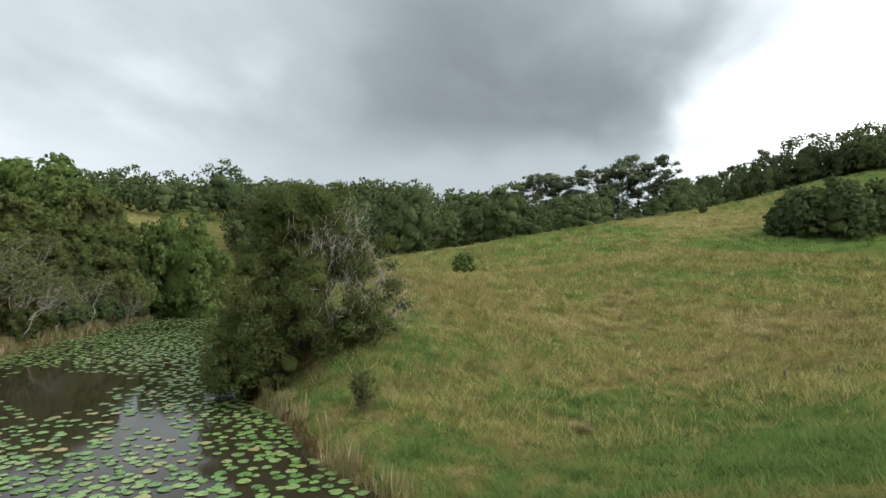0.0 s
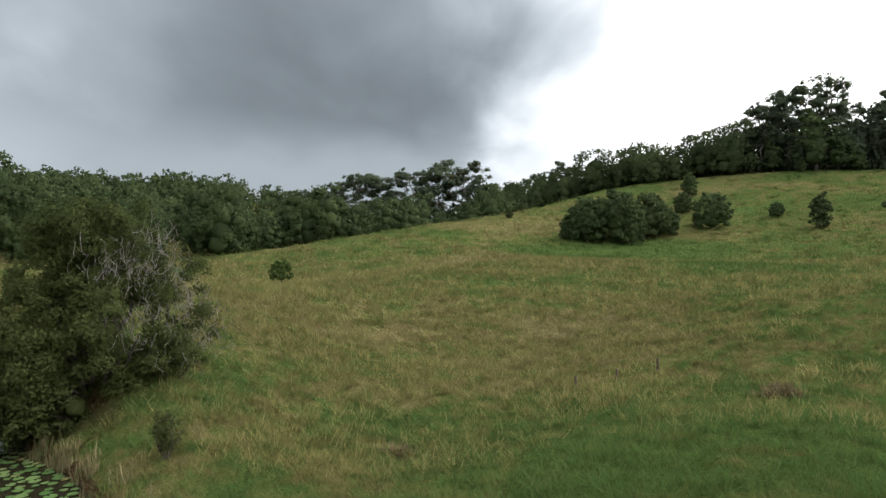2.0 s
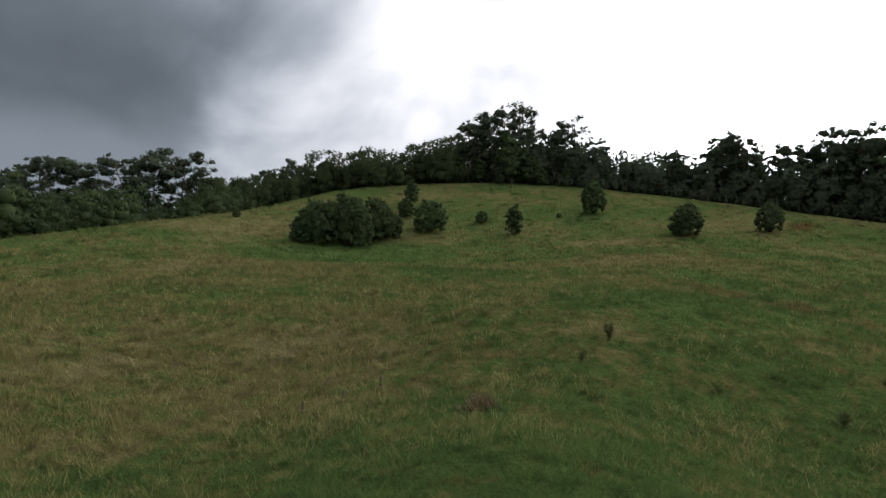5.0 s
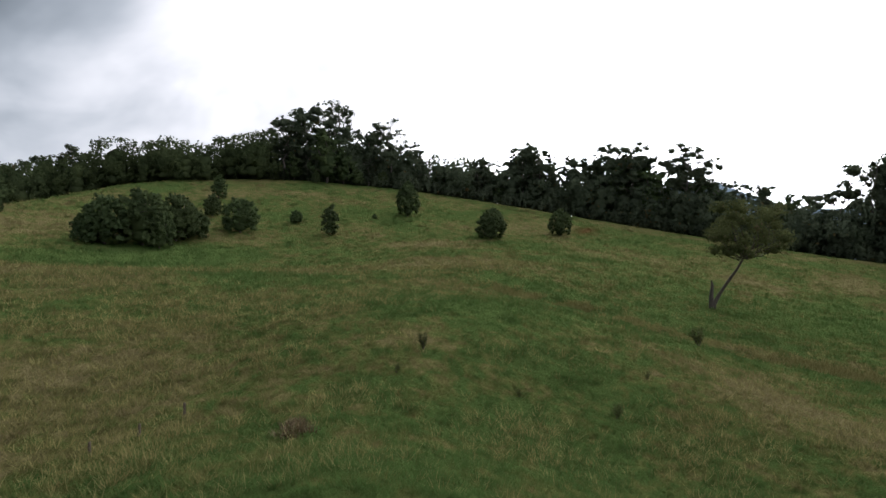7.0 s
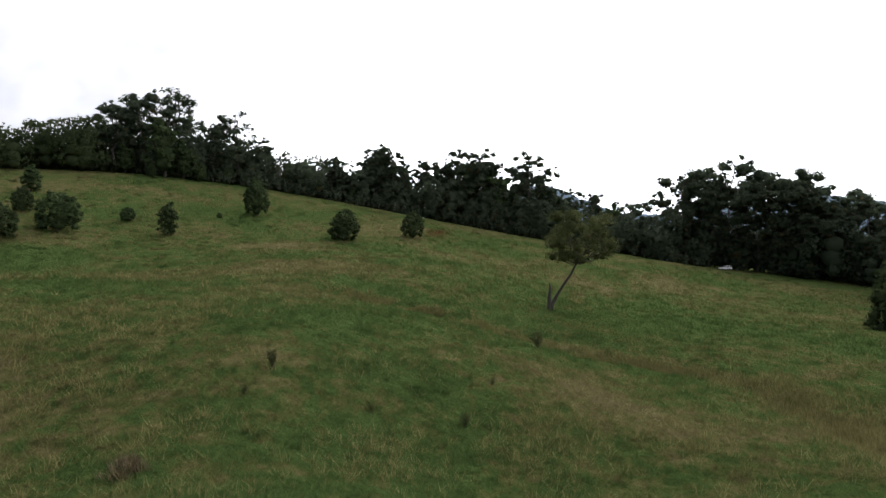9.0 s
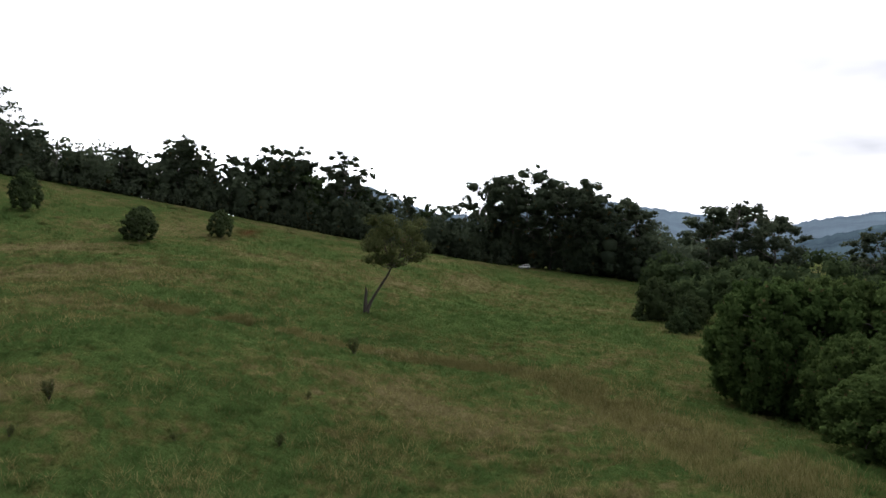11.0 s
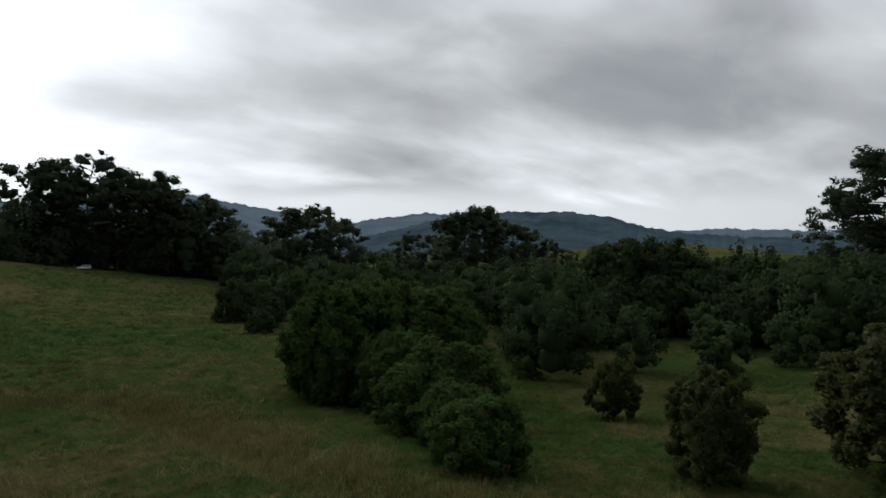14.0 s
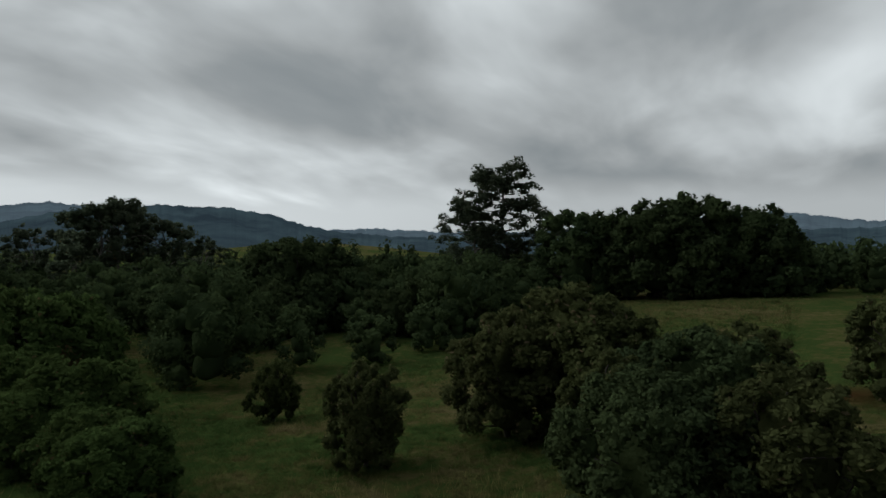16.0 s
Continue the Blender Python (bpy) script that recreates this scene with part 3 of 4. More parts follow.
SADDLE = [(234.7, 128.9, 12.7), (243.0, 117.2, 20.9), (246.8, 109.0, 13.4), (253.0, 99.1, 27.9), (255.7, 91.9, 27.2), (262.2, 82.1, 26.8), (265.1, 72.4, 27.1), (268.5, 63.1, 34.1), (270.5, 53.6, 35.6), (273.8, 46.9, 30.3), (279.9, 32.4, 38.4), (283.1, 20.2, 25.7), (287.8, 2.9, 27.1), (289.8, -5.5, 24.2), (243.6, 125.5, 13.8), (249.8, 115.4, 15.8), (254.9, 106.1, 21.1), (259.4, 97.4, 22.6), (264.1, 88.7, 24.8), (268.9, 78.8, 27.5), (272.1, 69.1, 25.1), (274.9, 59.5, 32.1), (277.6, 51.3, 33.6), (282.4, 40.4, 28.2), (287.1, 26.8, 29.5), (291.2, 11.8, 26.9), (294.6, -1.3, 21.0)]
stand(SADDLE, ["gum_c", "gum_a", "leafy_c", "gum_c"], "gum_tree", "slender dark gum tree in the hill wood", "gums on the hill", seed=4)
CAR_WOOD = [(291.6, -6.5, 21.5), (291.2, -16.3, 23.9), (287.2, -38.2, 41.8), (283.8, -47.4, 38.1), (279.8, -57.7, 49.2), (272.7, -70.9, 38.6), (266.1, -79.7, 40.4), (264.6, -91.0, 33.9), (256.1, -99.5, 32.8), (297.2, -11.6, 18.6), (295.0, -27.8, 30.2), (291.2, -43.7, 40.7), (287.4, -53.6, 35.8), (281.8, -65.6, 40.4), (274.8, -76.8, 40.3), (270.7, -87.1, 30.5), (265.6, -97.2, 30.7)]
stand(CAR_WOOD, ["gum_b", "gum_d", "gum_e"], "gum_tree", "tall dark gum tree at the wood edge", "gums at the wood edge", seed=5)
VALLEY_GUMS = [(189.9, -100.3, 30.2), (190.4, -109.8, 34.1), (177.2, -112.4, 28.8), (155.1, -126.0, 25.1), (141.1, -127.1, 25.0), (123.8, -119.3, 28.8), (119.5, -120.8, 30.9), (115.1, -131.8, 26.1), (122.0, -158.5, 22.7)]
stand(VALLEY_GUMS, ["gum_d", "gum_b", "gum_d"], "gum_tree", "broad-crowned gum tree rising above the valley wood", "gums in the valley", seed=6)
SOUTH_DOMES = [(8.2, -150.7, 22.5), (-1.2, -150.9, 22.1), (-10.3, -150.5, 23.3), (-18.4, -149.8, 24.8), (-26.4, -150.6, 20.7), (-33.3, -152.3, 20.8), (-37.8, -156.4, 16.0), (67.1, -112.2, 19.3), (63.3, -120.1, 19.3)]
stand(SOUTH_DOMES, ["round_a", "round_b"], "forest_tree", "dark round-topped forest tree", "wood beside the far field", seed=7)
TALL = [(26.6, -163.7, 39.0), (34.0, -157.2, 29.6), (16.1, -160.1, 24.0)]
stand(TALL, ["gum_tall"], "gum_tree", "very tall gum tree with an open crown", "gums beside the far field", seed=8)
OLIVE_CLUMP = [(3.1, -44.8, 10.5), (6.9, -42.3, 9.3), (0.7, -42.9, 9.5)]
stand(OLIVE_CLUMP, ["fine_a"], "leafy_tree", "dense olive green leafy tree with a rounded top in the gully", "leafy trees in the gully", seed=19, wide=(1.0, 1.2))
NEAR = [(-4.3, -33.6, 7.7), (-7.4, -36.1, 7.3), (-6.9, -27.0, 6.9), (-19.5, -47.5, 8.0), (-0.4, -31.9, 7.2), (-2.0, -27.8, 6.6)]
stand(NEAR, ["fine_b", "fine_b", "fine_a"], "leafy_tree", "dense dull green leafy tree in the gully", "leafy trees in the gully", seed=9, wide=(0.92, 1.18))
grow("fine_a", 14.6, -34.8, 6.8, 0.7, 0.84, "leafy_tree", "upright dull green leafy tree standing alone in the grass", "tree", "leafy trees in the gully")
grow("near_c", 29.4, -48.5, 6.2, 2.0, 0.86, "leafy_tree", "small upright dark green tree below the valley wood", "tree", "leafy trees in the gully")
DOME_LOW = [(36.7, -34.3, 6.8), (30.0, -29.0, 4.4), (24.5, -25.8, 4.6), (35.9, -30.6, 5.7)]
stand(DOME_LOW, ["near_d", "near_b"], "leafy_tree", "low spreading dark green tree at the field edge", "leafy trees at the field edge", seed=10, wide=(1.05, 1.3))
DOMES = [(55.7, -35.8, 12.6), (56.7, -41.5, 13.1), (51.5, -44.0, 12.6), (53.0, -33.8, 8.5), (44.5, -35.5, 8.2)]
stand(DOMES, ["dome"], "leafy_tree", "rounded green leafy tree at the field edge", "leafy trees at the field edge", seed=11, wide=(0.84, 0.97))
VALLEY_DENSE = [(124.4, -52.3, 10.0), (107.9, -52.5, 7.9), (101.4, -47.5, 5.5), (56.5, -76.7, 9.7), (58.5, -87.6, 10.7), (59.5, -98.8, 12.3), (53.7, -70.1, 7.0), (56.3, -106.4, 12.2), (53.7, -118.9, 13.0), (39.2, -103.3, 10.3), (36.2, -114.9, 11.4), (31.0, -121.6, 11.8), (77.8, -91.7, 9.3), (96.7, -101.5, 11.7), (111.6, -100.5, 11.7), (118.7, -91.9, 13.0), (141.6, -94.1, 14.9), (165.2, -93.9, 16.2), (91.7, -131.5, 16.9), (76.5, -129.4, 16.2), (71.3, -143.7, 16.3), (64.8, -157.6, 17.3), (54.0, -161.7, 16.8)]
stand(VALLEY_DENSE, ["leafy_a", "leafy_b", "leafy_d"], "forest_tree", "dark leafy tree in the valley wood", "valley wood", seed=12, sink=1.2)
ROUND_BUSH = [(111.9, 124.6, 9.8), (116.4, 141.0, 6.4), (132.7, 124.1, 4.0), (169.3, 107.8, 11.1), (156.2, 70.9, 8.2), (157.0, 112.8, 1.7), (67.1, 152.1, 2.5)]
stand(ROUND_BUSH, ["bush_a"], "bush", "dark green rounded bush on the grassy slope", "bushes on the slope", seed=13)
COLUMN_BUSH = [(130.2, 109.1, 8.4), (131.9, 156.8, 7.4)]
stand(COLUMN_BUSH, ["column"], "bush", "dark green upright bush on the grassy slope", "bushes on the slope", seed=14)
HILL_BUSH = [(73.1, 121.4, 10.9), (80.4, 120.0, 12.8), (91.2, 123.0, 11.7), (96.0, 125.0, 7.6), (70.5, 122.0, 6.5), (81.9, 116.1, 8.7)]
stand(HILL_BUSH, ["bush_b", "bush_a"], "bush", "dark green rounded bush on the grassy slope", "bushes on the slope", seed=15)
SLOPE_BUSH = [(163.9, 73.8, 8.9), (185.5, 59.6, 9.1)]
stand(SLOPE_BUSH, ["bush_a"], "bush", "dark green bush on the grassy slope", "bushes on the slope", seed=16)
LEFT = [(-42.9, 61.5, 12.2), (-38.1, 58.7, 10.6), (-35.5, 48.4, 8.0), (-33.9, 56.6, 9.6), (-34.2, 61.1, 7.9), (-29.8, 47.4, 4.9), (-29.7, 52.1, 5.7), (-33.1, 47.6, 4.8), (-32.8, 44.2, 3.5)]
stand(LEFT, ["near_a", "near_c", "near_b"], "leafy_tree", "olive green tree on the pond bank", "trees on the pond bank", seed=17)


grow("near_b", -25.2, 56.6, 10.2, 1.0, 0.72, "leafy_tree", "rounded olive green tree on the pond bank", "tree", "trees on the pond bank")
BANK_SHRUBS = [(-25.0, 27.5, 1.6), (-25.2, 30.0, 2.0), (-25.4, 32.6, 1.5), (-25.2, 35.2, 2.2), (-25.8, 37.6, 1.7), (-25.6, 40.2, 2.3), (-26.0, 42.8, 1.6), (-26.0, 45.6, 2.1), (-26.4, 48.4, 1.8), (-26.4, 51.0, 1.5), (-27.4, 29.0, 2.8), (-27.6, 34.0, 3.0), (-27.8, 38.6, 2.7), (-28.0, 44.2, 3.1), (-28.4, 48.0, 2.6)]
stand(BANK_SHRUBS, ["bush_a", "near_c"], "bush", "low dark olive shrub at the edge of the pond", "shrubs along the pond bank", seed=18, wide=(1.1, 1.5), category="shrub")


# ---- the shore tree: many stems, low limbs over the water, twigs gone bare on one side ----
def shore_tree(x, y):
    rng = np.random.default_rng(77)
    top = new("shore_tree")
    tagged(top, "broad dark green many-stemmed tree leaning over the pond, partly bare", "tree")
    top.location = (x, y, 0.05)
    wood, blobs, bare = [], [], []
    # reach along the shore, reach away from the camera, height, size of the clump
    tips = [(-1.7, -0.2, 6.0, 1.3), (-0.3, -0.6, 6.5, 1.2), (-2.6, -0.3, 4.9, 1.3), (-4.0, -0.5, 1.3, 1.1), (-3.6, 0.5, 2.6, 1.2), (-3.0, -0.8, 3.9, 1.3), (-2.0, 0.4, 5.2, 1.3), (-0.9, 0.0, 6.3, 1.4), (0.3, 0.6, 6.6, 1.2), (1.3, 0.3, 5.7, 1.3),
            (2.4, 0.2, 4.6, 1.3), (3.3, 0.5, 3.7, 1.3), (4.0, 0.2, 2.9, 1.1), (-1.6, -1.4, 2.6, 1.5), (0.2, -1.4, 3.6, 1.5), (1.6, -1.2, 3.2, 1.3), (-3.0, -1.6, 1.0, 1.0), (-0.4, 1.8, 4.4, 1.6),
            (-1.8, -1.2, 4.2, 1.4), (0.4, -1.0, 5.2, 1.3), (2.6, -1.0, 2.6, 1.0), (-0.6, -1.8, 1.6, 1.2), (-2.0, -1.9, 1.2, 1.0), (3.6, -0.6, 2.2, 0.9), (-3.6, -1.0, 2.0, 1.2), (-2.4, -1.6, 2.8, 1.3), (-4.2, -1.2, 0.7, 0.8), (-1.4, -2.0, 0.8, 0.9), (-3.2, -2.0, 0.6, 0.8), (0.8, -1.6, 2.2, 1.1), (1.6, 0.8, 4.4, 1.4), (-1.2, 0.8, 3.2, 1.6), (-3.4, -0.6, 0.4, 1.0), (-2.4, -1.4, 0.4, 1.0), (-3.9, 0.6, 0.5, 1.0), (-1.2, -1.4, 0.4, 0.8), (-3.0, 1.2, 1.2, 1.3)]
    for u, v, w, r in tips:
        u, w = u * 0.79, w * 1.10
        root = (0.35 * np.sign(u) + 0.05 * u, 0.1 * v, 0.0)
        mid = (u * 0.45, v * 0.5, w * 0.45)
        wood += [limb(rng, root, mid, 0.15, 0.09, 0.08), limb(rng, mid, (u, v, w), 0.09, 0.025, 0.1)]
        for _ in range(7 if u > 0.3 and w > 3.0 else 13):
            s = rng.normal(size=3)
            s *= r * (0.5 + 0.6 * rng.random()) / np.linalg.norm(s)
            blobs.append((u + s[0], v + s[1], max(0.15, w + 0.7 * s[2]), r * (0.20 + 0.34 * rng.random() ** 1.5)))
        if u > 0.3 and w > 2.8:
            for _ in range(105):
                s, o = rng.normal(size=3) * 0.26, rng.normal(size=3) * 0.55
                s[2] = abs(s[2]) + 0.2
                bare.append(limb(rng, (u + o[0], v + o[1], w + o[2]), (u + o[0] + s[0], v + o[1] + s[1], w + o[2] + s[2]), 0.009, 0.004, 0.15, 3))
    part("trunk", mesh_of("shore_trunk", *join(wood), DARK_BARK, True), top)
    inside = thicket(rng, [(u * 0.8, v, max(0.4, w * 0.85), r * 0.30) for u, v, w, r in tips if u < 1.6 and w > 1.5])
    part("crown", leafy("shore_crown", [leafage(rng, blobs, 0.048, 0.72, 0.0, 0.85, None, 0.8), inside], SHORE_LEAF), top)
    tagged(part("bare_twigs", mesh_of("shore_twigs", *join(bare), DEAD_BARK, True), top), "bleached leafless twigs", kind="stuff")
    return top


shore_tree(-5.1, 23.4)


# ---- bare grey shrubs on the pond bank ----
def bare_shrub(seed, h):
    rng = np.random.default_rng(seed)
    twigs, tips = [], []

    def fork(start, way, length, r, level):
        end = start + way * length
        twigs.append(limb(rng, start, end, r, r * 0.55, 0.14, 3))
        if level == 0:
            tips.append((*end, 0.25))
            return
        for _ in range(3 if level > 1 else 4):
            turn = way + Vector(rng.normal(size=3)) * 0.5
            turn.z = abs(turn.z) * 0.8 + 0.15
            fork(start.lerp(end, 0.55 + 0.45 * rng.random()), turn.normalized(), length * (0.55 + 0.25 * rng.random()), r * 0.5, level - 1)

    for k in range(4):
        lean = Vector((rng.normal() * 0.35, rng.normal() * 0.35, 1)).normalized()
        fork(Vector((rng.normal() * 0.25, rng.normal() * 0.25, -0.1)), lean, h * 0.42, 0.05, 3)
    return [("branching_stem", mesh_of("bare_branches", *join(twigs), DEAD_BARK, True)),
            ("foliage", leafy("thin_foliage", [leafage(rng, [(*t[:3], 0.34) for t in tips], 0.06, 0.10, 0.0)], OLIVE_LEAF))]


MESHES["bare_a"] = lambda: bare_shrub(41, 5.0)
MESHES["bare_b"] = lambda: bare_shrub(42, 5.0)
for k, (x, y, s) in enumerate([(-25.6, 31.5, 1.0), (-25.3, 34.5, 1.15), (-26.0, 37.5, 1.0), (-25.2, 41.0, 1.1), (-26.5, 44.0, 1.2), (-25.6, 47.0, 1.1), (-26.8, 33.5, 1.25), (-27.5, 40.0, 1.3), (-25.4, 38.8, 0.8), (-26.4, 50.0, 1.1)]):
    grow("bare_a" if k % 2 else "bare_b", x, y, s * 0.85, k * 1.3, 1.0, "bare_shrub", "bleached grey half-bare shrub on the pond bank", "shrub", "bare shrubs on the bank")


for x, y, h in [(-27.5, 36.0, 5.2), (-28.0, 42.5, 6.0), (-27.2, 48.5, 5.6), (-28.5, 31.0, 5.5)]:
    grow("near_c", x, y, h, x, 1.0, "leafy_tree", "olive green tree on the pond bank", "tree", "trees on the pond bank")

# ---- the leaning tree with its broken stem ----
def leaning_tree(x, y):
    rng = np.random.default_rng(55)
    top = new("leaning_tree")
    tagged(top, "lone leaning tree with a round crown beside a broken dead stem", "tree")
    top.location = (x, y, float(height(x, y)) - 0.1)
    fork = (0.0, -3.9, 7.6)
    wood = [tube([(0, 0.2, -0.2), (0, 0, 0.8), (0.1, -0.7, 2.2), (0, -1.9, 4.2), (-0.1, -3.1, 6.0), fork], [0.55, 0.36, 0.25, 0.21, 0.18, 0.15], 9)]
    blobs = []
    for k in range(44):      # flat layers of leaf, wider towards the top
        turn, share = k * 2.4, (k + 0.5) / 44
        up = 7.6 + 7.2 * share + 0.4 * rng.normal()
        reach = 5.6 * math.sqrt(max(0.05, 1 - ((share - 0.45) / 0.60) ** 2)) * (0.35 + 0.7 * math.sqrt(rng.random()))
        tip = (reach * math.cos(turn) * 0.9, -4.4 + reach * math.sin(turn), up)
        if k % 2:
            wood.append(limb(rng, fork, tip, 0.09, 0.03, 0.1))
        blobs.append((*tip, 0.9 + 0.7 * rng.random()))
    wood.append(limb(rng, (0, -3.6, 7.2), (0, 0.4, 8.4), 0.07, 0.02, 0.1))
    part("trunk", mesh_of("leaning_trunk", *join(wood), DARK_BARK, True), top)
    part("crown", leafy("leaning_crown", [leafage(rng, blobs, 0.16, 0.7, 0.45, 0.85)], OLIVE_LEAF), top)
    part("broken_stem", mesh_of("broken_stem", *tube([(0, 0.3, -0.2), (0, 0.35, 2.0), (0.05, 0.2, 3.6), (0.15, 0.35, 4.4)], [0.42, 0.30, 0.20, 0.05], 8), DARK_BARK, True), top, "snapped dead stem")


leaning_tree(96.7, 7.3)

# ---- young trees and sprigs on the pasture ----
grow("young", 2.2, 61.3, 2.5, 0.3, 1.0, "young_tree", "small round green tree alone on the slope", "tree")
grow("sprig", -2.4, 18.0, 1.25, 0.0, 1.0, "sapling", "wispy olive sapling in the rough grass by the pond", "shrub")
for x, y, s in [(32.1, 19.1, 1.0), (33.8, 7.4, 0.75), (62.5, 6.0, 1.7), (27.9, 18.4, 0.5), (40.6, 7.0, 0.5), (31.4, 12.3, 0.45)]:
    grow("sprig" if s > 0.7 else "sprig_b", x, y, s, x, 1.0, "sapling", "low dark sapling in the pasture", "shrub", "saplings in the pasture")

# ---- woods: trees past counting, each hill side one mesh ----
def wood(name, label, spots, tall, seed, cover=0.5, fine=0.0022, mat=None):
    rng = np.random.default_rng(seed)
    pieces = []
    for x, y in spots:
        h = tall * (0.6 + 0.75 * rng.random() ** 1.6)
        r = h * (0.27 + 0.14 * rng.random())
        z = float(height(x, y)) - 0.07 * h
        lumps = []
        for k in range(11):      # a rounded crown of lumps, leafy to the ground
            t, up = k * 2.4 + rng.random(), 0.16 + 0.76 * ((k + rng.random()) / 11)
            out = r * 0.85 * math.sqrt(max(0.03, 1 - ((up - 0.50) / 0.46) ** 2)) * (0.8 + 0.35 * rng.random())
            lumps.append((x + out * math.cos(t), y + out * math.sin(t), z + h * up, r * (0.34 + 0.22 * rng.random())))
        pieces.append(leafage(rng, lumps, fine * math.hypot(x, y) * (0.85 + 0.3 * rng.random()), cover, 0.55 if math.hypot(x, y) < 170 else 0.0, 0.85, (x, y, z + h * 0.5), 0.5))
        pieces.append(thicket(rng, [(x, y, z + h * 0.62, r * 0.44), (x, y, z + h * 0.42, r * 0.46), (x, y, z + h * 0.24, r * 0.38)]))
    return tagged(new(name, leafy(name, pieces, mat or WOOD_LEAF)), label, "forest", kind="stuff")


def scatter(seed, count, az0, az1, near, far, gap, where=lambda x, y: True):
    """Places between two bearings and distances, no closer than the gap; near and far may depend on the bearing."""
    rng = np.random.default_rng(seed)
    spots, cells = [], set()
    for _ in range(count * 6):
        bearing = az0 + (az1 - az0) * rng.random()
        d0, d1 = near(bearing), far(bearing)
        d = math.sqrt(d0 * d0 + (d1 * d1 - d0 * d0) * rng.random())
        x, y = d * math.sin(radians(bearing)), d * math.cos(radians(bearing))
        cell = (round(x / gap), round(y / gap))
        if cell in cells or not where(x, y):
            continue
        cells.add(cell)
        spots.append((x, y))
        if len(spots) == count:
            break
    return spots


wood("western_forest", "forested hillside of mixed green gum trees", scatter(1, 780, -48, 24, lambda b: 128, lambda b: 400, 7.8, lambda x, y: y > crest(x) + 12 and not (-30 < math.degrees(math.atan2(x, y)) < -19 and math.hypot(x, y) < 158) and math.hypot(x, y) > 126 + 5 * max(0, -20 - math.degrees(math.atan2(x, y)))), 12.5, 1, 0.55, 0.0027)
wood("far_forest", "distant wooded ridge of dull green trees", scatter(2, 380, -30, 26, lambda b: 420, lambda b: 690, 11), 12, 2, 0.25, 0.0024)
wood("ridge_forest", "dark wood along the back of the ridge", scatter(3, 170, 20, 44, lambda b: 250 - (b - 22) * 0.3, lambda b: 330, 7, lambda x, y: y > crest(x) + 18 or x > 125), 16, 3)
wood("hill_forest", "dark undergrowth wood on the hill", scatter(4, 300, 43, 99, lambda b: 250 + 0.5 * (b - 43) + (12 if b < 52 else 0), lambda b: 300, 5), 17, 4, 0.5, 0.0027, GUM_LEAF)
wood("hill_scrub", "low dark scrub along the edge of the hill wood", scatter(8, 400, 43, 99, lambda b: 246 + 0.5 * (b - 43) + (12 if b < 52 else 0), lambda b: 268, 3.2), 5.5, 8, 0.3, 0.0024, GUM_LEAF)
wood("edge_forest", "dark wood at the far edge of the pasture", scatter(5, 150, 97, 117, lambda b: 294 - 2.4 * (b - 97), lambda b: 335, 7), 19, 5, 0.5, 0.0024, GUM_LEAF)


def valley_edge(b):
    return float(np.interp(b, [112, 114, 119, 122, 128, 134, 139, 143, 150, 158, 163, 170, 176, 190, 206], [235, 150, 112, 108, 100, 96, 90, 78, 76, 84, 92, 110, 140, 142, 165]))


wood("valley_forest", "dark green forest filling the valley", scatter(6, 500, 112, 206, valley_edge, lambda b: 270, 7.2), 12, 6, 0.8, 0.0036, DENSE_LEAF)
wood("far_valley_forest", "distant woods on the valley floor", scatter(7, 260, 108, 210, lambda b: 290, lambda b: 560, 15), 12, 7, 0.25, 0.0024)

# ---- far hills ----
def hills(name, label, distance, rows, base, colour, haze):
    """A far ridge: its skyline by bearing and rise, in degrees, with its haze put in as a glow."""
    m, n = material(name + "_haze_glow")
    pos = n.add("ShaderNodeNewGeometry").outputs["Position"]
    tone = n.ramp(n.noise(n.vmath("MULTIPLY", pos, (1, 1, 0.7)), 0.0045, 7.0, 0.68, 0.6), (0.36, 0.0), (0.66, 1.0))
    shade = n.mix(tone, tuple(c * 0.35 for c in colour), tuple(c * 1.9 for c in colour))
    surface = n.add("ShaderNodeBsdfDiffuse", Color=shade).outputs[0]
    # distance haze painted in: an even blue emission added over the whole slope
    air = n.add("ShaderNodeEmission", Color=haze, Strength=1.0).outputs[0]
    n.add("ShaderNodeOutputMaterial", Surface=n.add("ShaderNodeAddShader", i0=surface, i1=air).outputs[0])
    bearings = np.arange(rows[0][0], rows[-1][0], 0.08)
    top = np.interp(bearings, [r[0] for r in rows], [r[1] for r in rows])
    soft = np.hanning(15) / np.hanning(15).sum()
    top = np.convolve(np.pad(top, 7, mode="edge"), soft, mode="valid")
    rng = np.random.default_rng(len(rows))
    top = top + 0.07 * np.sin(bearings * 2.3) * np.sin(bearings * 0.9) + 0.04 * np.sin(bearings * 6.1 + 2 * np.sin(bearings)) + 0.07 * rng.random(len(bearings)) ** 2
    co = []
    for k in range(7):
        s = k / 6
        d = distance * (1 - 0.35 * (1 - s))
        z = 12 + base * (1 - s) + distance * np.tan(np.radians(top)) * s ** 0.8 * (1 + 0.12 * np.sin(bearings * 1.9 + k) * np.sin(bearings * 0.7) * (1 - s))
        co.append(np.stack([d * np.sin(np.radians(bearings)), d * np.cos(np.radians(bearings)), z], 1))
    m_ = len(bearings)
    i, j = np.meshgrid(np.arange(6), np.arange(m_ - 1), indexing="ij")
    s = i * m_ + j
    quads = np.stack([s, s + 1, s + 1 + m_, s + m_], -1).reshape(-1, 4)
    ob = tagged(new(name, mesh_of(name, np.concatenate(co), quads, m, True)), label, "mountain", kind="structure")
    return ob


